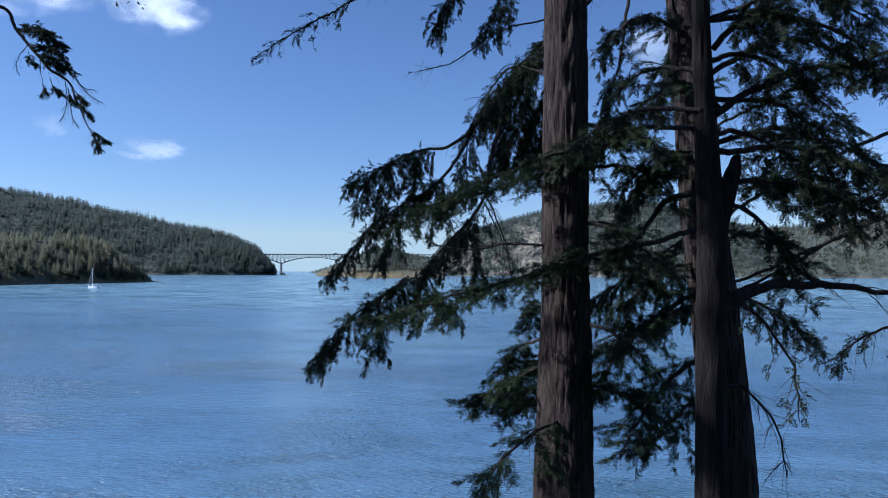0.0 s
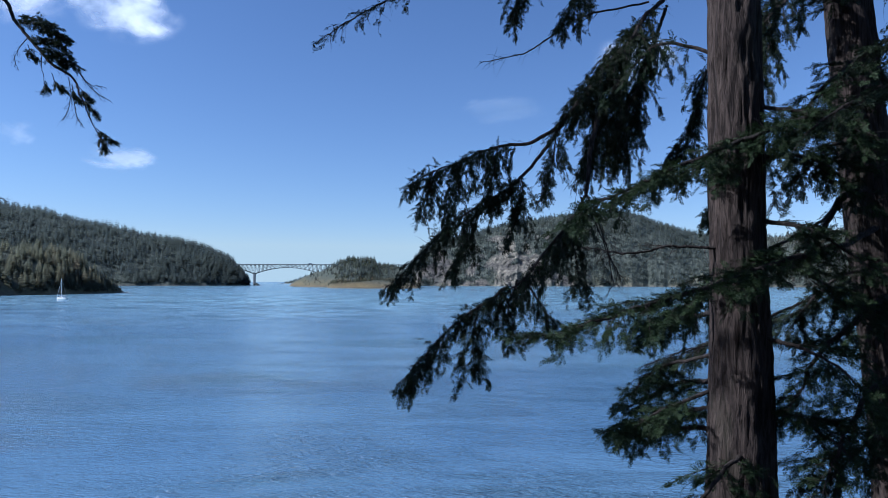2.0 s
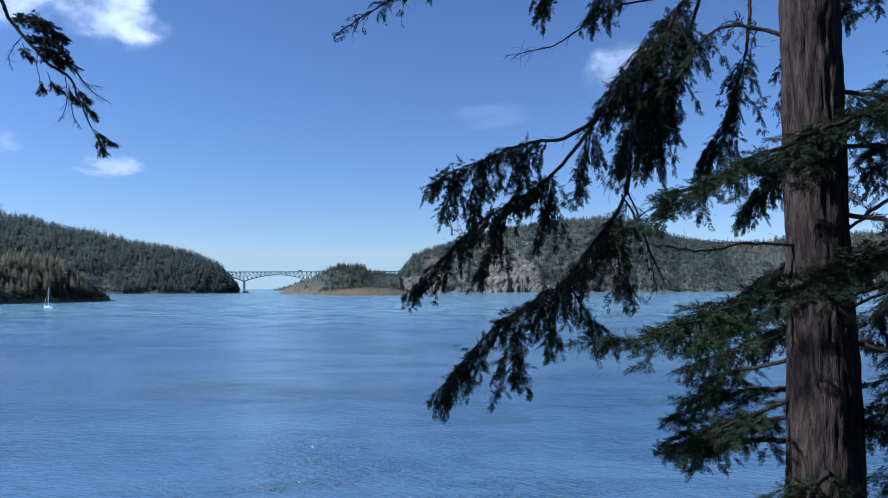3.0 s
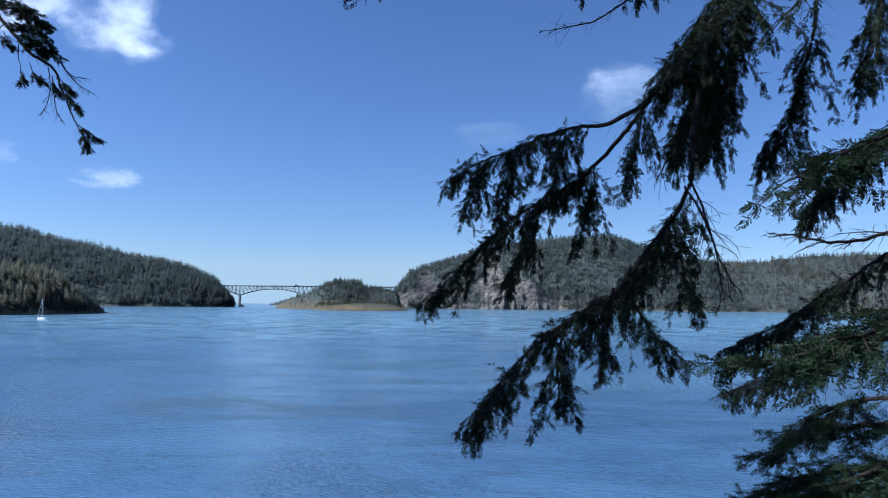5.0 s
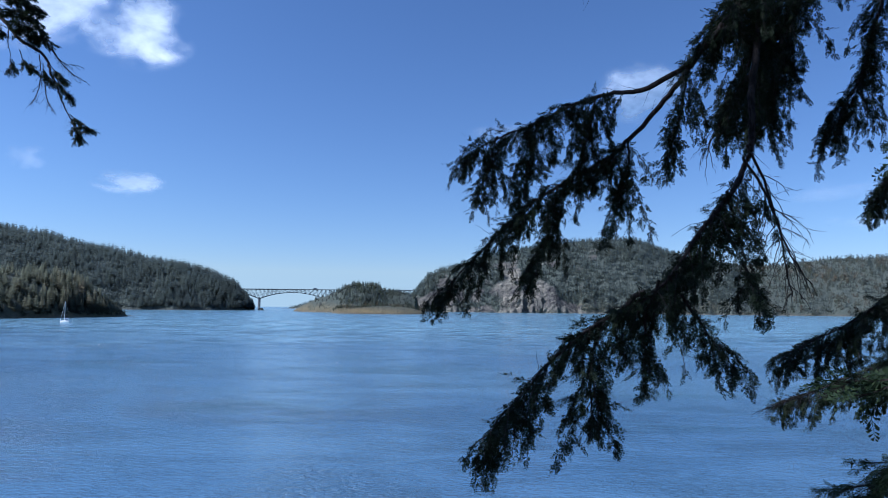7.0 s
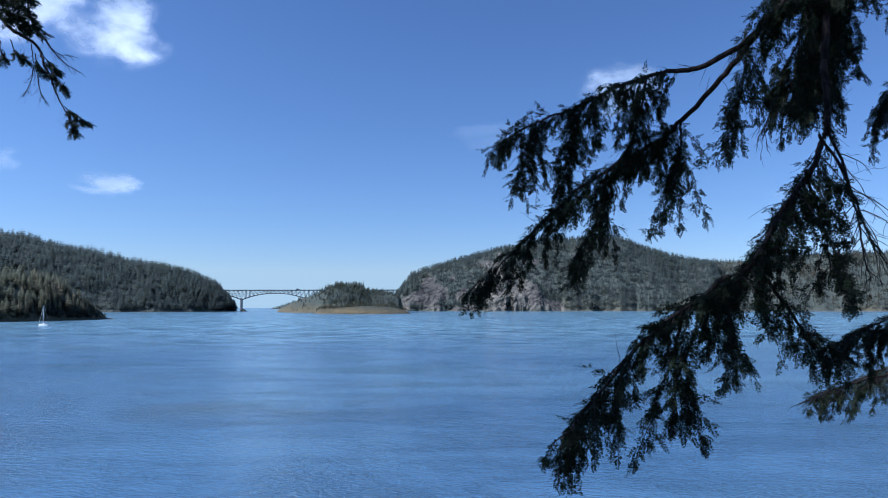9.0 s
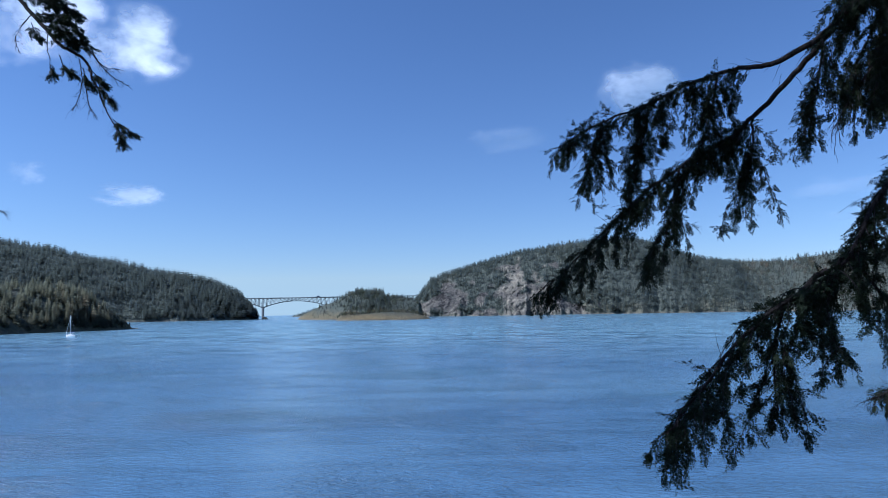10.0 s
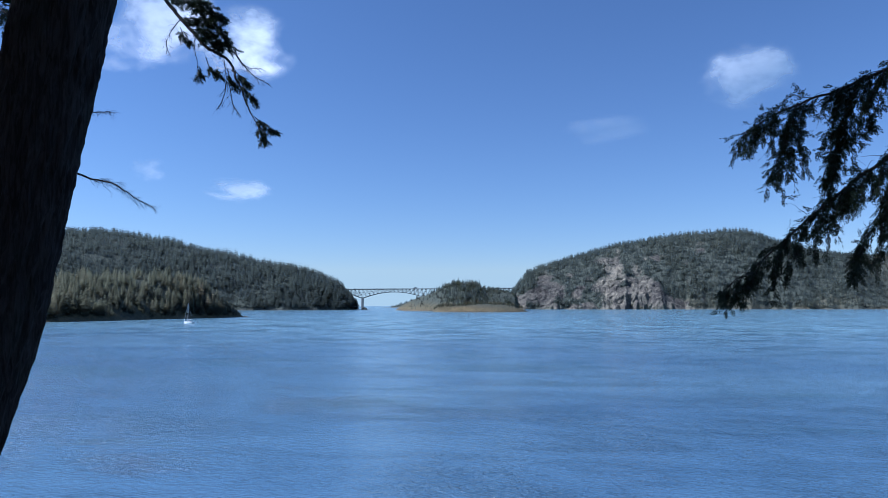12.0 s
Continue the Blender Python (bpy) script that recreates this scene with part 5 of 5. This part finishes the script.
bough(outer, [(-14.01, 19.9, 8.13), (-13.7, 19.9, 8.05), (-13.46, 19.9, 7.84)], 0.014, 404, (0.0, 1), twig=0.45, droop=0.35, every=0.04, gap=0.03, size=0.13, sub=0.2)
bough(outer, [(-12.96, 19.9, 7.19), (-12.78, 19.9, 6.98), (-12.51, 19.9, 6.74)], 0.008, 410, (0.3, 1), twig=0.26, droop=0.5, every=0.018, gap=0.022, size=0.14)
bough(outer, [(-12.81, 19.9, 6.93), (-12.59, 19.9, 6.58), (-12.3, 19.9, 6.29)], 0.008, 411, (0.3, 1), twig=0.26, droop=0.5, every=0.018, gap=0.022, size=0.14)
bough(outer, [(-13.14, 19.9, 7.23), (-13.07, 19.9, 6.94), (-12.89, 19.9, 6.77)], 0.008, 412, (0.3, 1), twig=0.26, droop=0.5, every=0.018, gap=0.022, size=0.14)
bough(outer, [(-12.37, 19.9, 5.91), (-12.17, 19.9, 5.74), (-11.73, 19.9, 5.47)], 0.008, 413, (0.3, 1), twig=0.26, droop=0.5, every=0.018, gap=0.022, size=0.14)
bough(outer, [(-12.31, 19.9, 5.75), (-12.16, 19.9, 5.47), (-12.04, 19.9, 5.22)], 0.008, 414, (0.3, 1), twig=0.26, droop=0.5, every=0.018, gap=0.022, size=0.14)
bough(outer, [(-13.81, 19.9, 7.61), (-13.62, 19.9, 7.26), (-13.37, 19.9, 7.08)], 0.008, 415, (0.3, 1), twig=0.26, droop=0.5, every=0.018, gap=0.022, size=0.14)
bough(outer, [(-14.57, 19.9, 8.47), (-14.44, 19.9, 8.23), (-14.25, 19.9, 8.04)], 0.008, 416, (0.3, 1), twig=0.26, droop=0.5, every=0.018, gap=0.022, size=0.14)
bough(outer, [(-14.13, 19.9, 8.14), (-14.05, 19.9, 7.57), (-13.97, 19.9, 7.06)], 0.008, 417, (0.75, 1), twig=0.26, droop=0.5, every=0.018, gap=0.022, size=0.14)
bough(outer, [(-13.1, 19.9, 7.83), (-12.73, 19.9, 7.31), (-12.37, 19.9, 6.95), (-12.02, 19.9, 6.73)], 0.009, 420, (0.2, 1), twig=0.3, droop=0.4, every=0.07, bare=True)
bough(outer, [(-12.98, 19.9, 7.66), (-12.67, 19.9, 7.25), (-12.2, 19.9, 7.16)], 0.009, 421, (0.2, 1), twig=0.3, droop=0.4, every=0.07, bare=True)
bough(outer, [(-13.19, 19.9, 6.9), (-13.24, 19.9, 6.51), (-13.41, 19.9, 6.14)], 0.009, 422, (0.2, 1), twig=0.3, droop=0.4, every=0.07, bare=True)
bough(outer, [(-13.13, 19.9, 6.84), (-13.0, 19.9, 6.33), (-12.81, 19.9, 5.99)], 0.009, 423, (0.2, 1), twig=0.3, droop=0.4, every=0.07, bare=True)
bough(outer, [(-14.58, 19.9, 8.67), (-14.87, 19.9, 8.32), (-14.99, 19.9, 7.99), (-14.85, 19.9, 7.72)], 0.009, 424, (0.2, 1), twig=0.3, droop=0.4, every=0.07, bare=True)
bough(outer, [(-13.27, 19.9, 7.46), (-13.19, 19.9, 7.01), (-13.15, 19.9, 6.62)], 0.009, 425, (0.2, 1), twig=0.3, droop=0.4, every=0.07, bare=True)
bough(outer, [(-20.4, 19.0, 9.3), (-19.2, 18.8, 8.9), (-18.3, 18.5, 8.0)], 0.03, 140, (0.3, 1), twig=0.8, droop=0.6, every=0.06, gap=0.04, size=0.14, sub=0.2)
bough(outer, [(-20.4, 19.2, 6.3), (-19.1, 21.5, 5.05), (-18.3, 22.3, 4.8), (-17.41, 23.09, 4.1)], 0.04, 136, (0.4, 1), twig=0.6, droop=0.15, every=0.06, bare=True, label="dead bare limb")
bough(outer, [(-20.4, 19.2, 8.6), (-18.8, 21.0, 7.0), (-18.1, 21.9, 6.9)], 0.03, 137, (0.6, 1), twig=0.5, droop=0.1, every=0.12, bare=True, label="dead bare limb")


# a low shrub on the bank under the leaning fir
shrub = tagged(new("shrub"), "low bare-stemmed shrub with few small leaves", "shrub")
for k, (tx, ty, tz) in enumerate([(-7.45, 7.75, -0.17), (-7.7, 7.6, -0.45), (-7.25, 7.9, -0.55), (-7.8, 7.95, -0.6)]):
    g = foot(-7.6, 7.9)
    bough(shrub, [(-7.6 + 0.03 * k, 7.9, g), (-7.6 + (tx + 7.6) * 0.4, 7.9 + (ty - 7.9) * 0.4, g + (tz - g) * 0.6), (tx, ty, tz)], 0.01, 170 + k, (0.5, 1), twig=0.16, droop=-0.2, every=0.09, gap=0.05, size=0.06)


# ---- unseen wood added behind the path to close it in and shade it ----
def shade_tree(height, seed):
    root = tagged(new("conifer_tree"), "unseen forest conifer with a dense crown, added to cast shade", "tree", "forest behind the path")
    trunk(root, [(0, 0, -0.6), (0.05, 0, height * 0.3), (0, 0.08, height * 0.7), (0, 0, height)], [0.42, 0.32, 0.2, 0.03], seed, BARK_DARK, 0.015, 14, ring=0.35)
    rng = np.random.default_rng(seed)
    for k in range(34):
        z = height * (0.36 + 0.62 * k / 34)
        a = k * 2.4 + rng.uniform(-0.3, 0.3)
        r = (3.9 * (1 - k / 36) + 0.4) * rng.uniform(0.8, 1.1)
        d = np.array([math.cos(a), math.sin(a)])
        bough(root, [(0, 0, z), (*(d * r * 0.5), z + 0.1), (*(d * r), z - 0.7)], 0.04, seed * 100 + k, (0.12, 1), twig=1.0, droop=0.45, every=0.17, gap=0.27, size=0.62, step=0.5, wood=False, templates=COARSE)
    return root


shade_grove = shade_tree(19.0, 9)
# out of view; spots chosen to keep sun off boughs, snag and leaning fir
spots = [(-12.5, 8.0, 0, 1.0), (-10.6, 7.0, 200, 1.0), (-6.5, -4.5, 50, 1.1), (-2.5, -7.0, 120, 1.0), (2.5, -6.5, 200, 1.2), (8.5, -4.0, 290, 1.0), (-17.5, 11.5, 80, 1.2), (-15.5, -3.0, 160, 1.3),
         (12.0, 2.5, 30, 1.0), (-7.5, -10.0, 70, 1.1), (4.0, -11.5, 140, 1.2), (7.0, -1.0, 330, 0.9), (-12.0, -1.5, 100, 1.3), (-20.0, 8.5, 15, 1.4), (-16.6, 6.8, 220, 1.1), (-8.5, 2.0, 60, 1.0)]
for k, (x, y, turn, s) in enumerate(spots):
    m = pose(x, y, foot(x, y) + 0.2, 0, 0, turn)
    if k == 0:
        shade_grove.matrix_basis = m
    else:
        copy_thing(shade_grove, m @ Matrix.Diagonal((s, s, s, 1)))
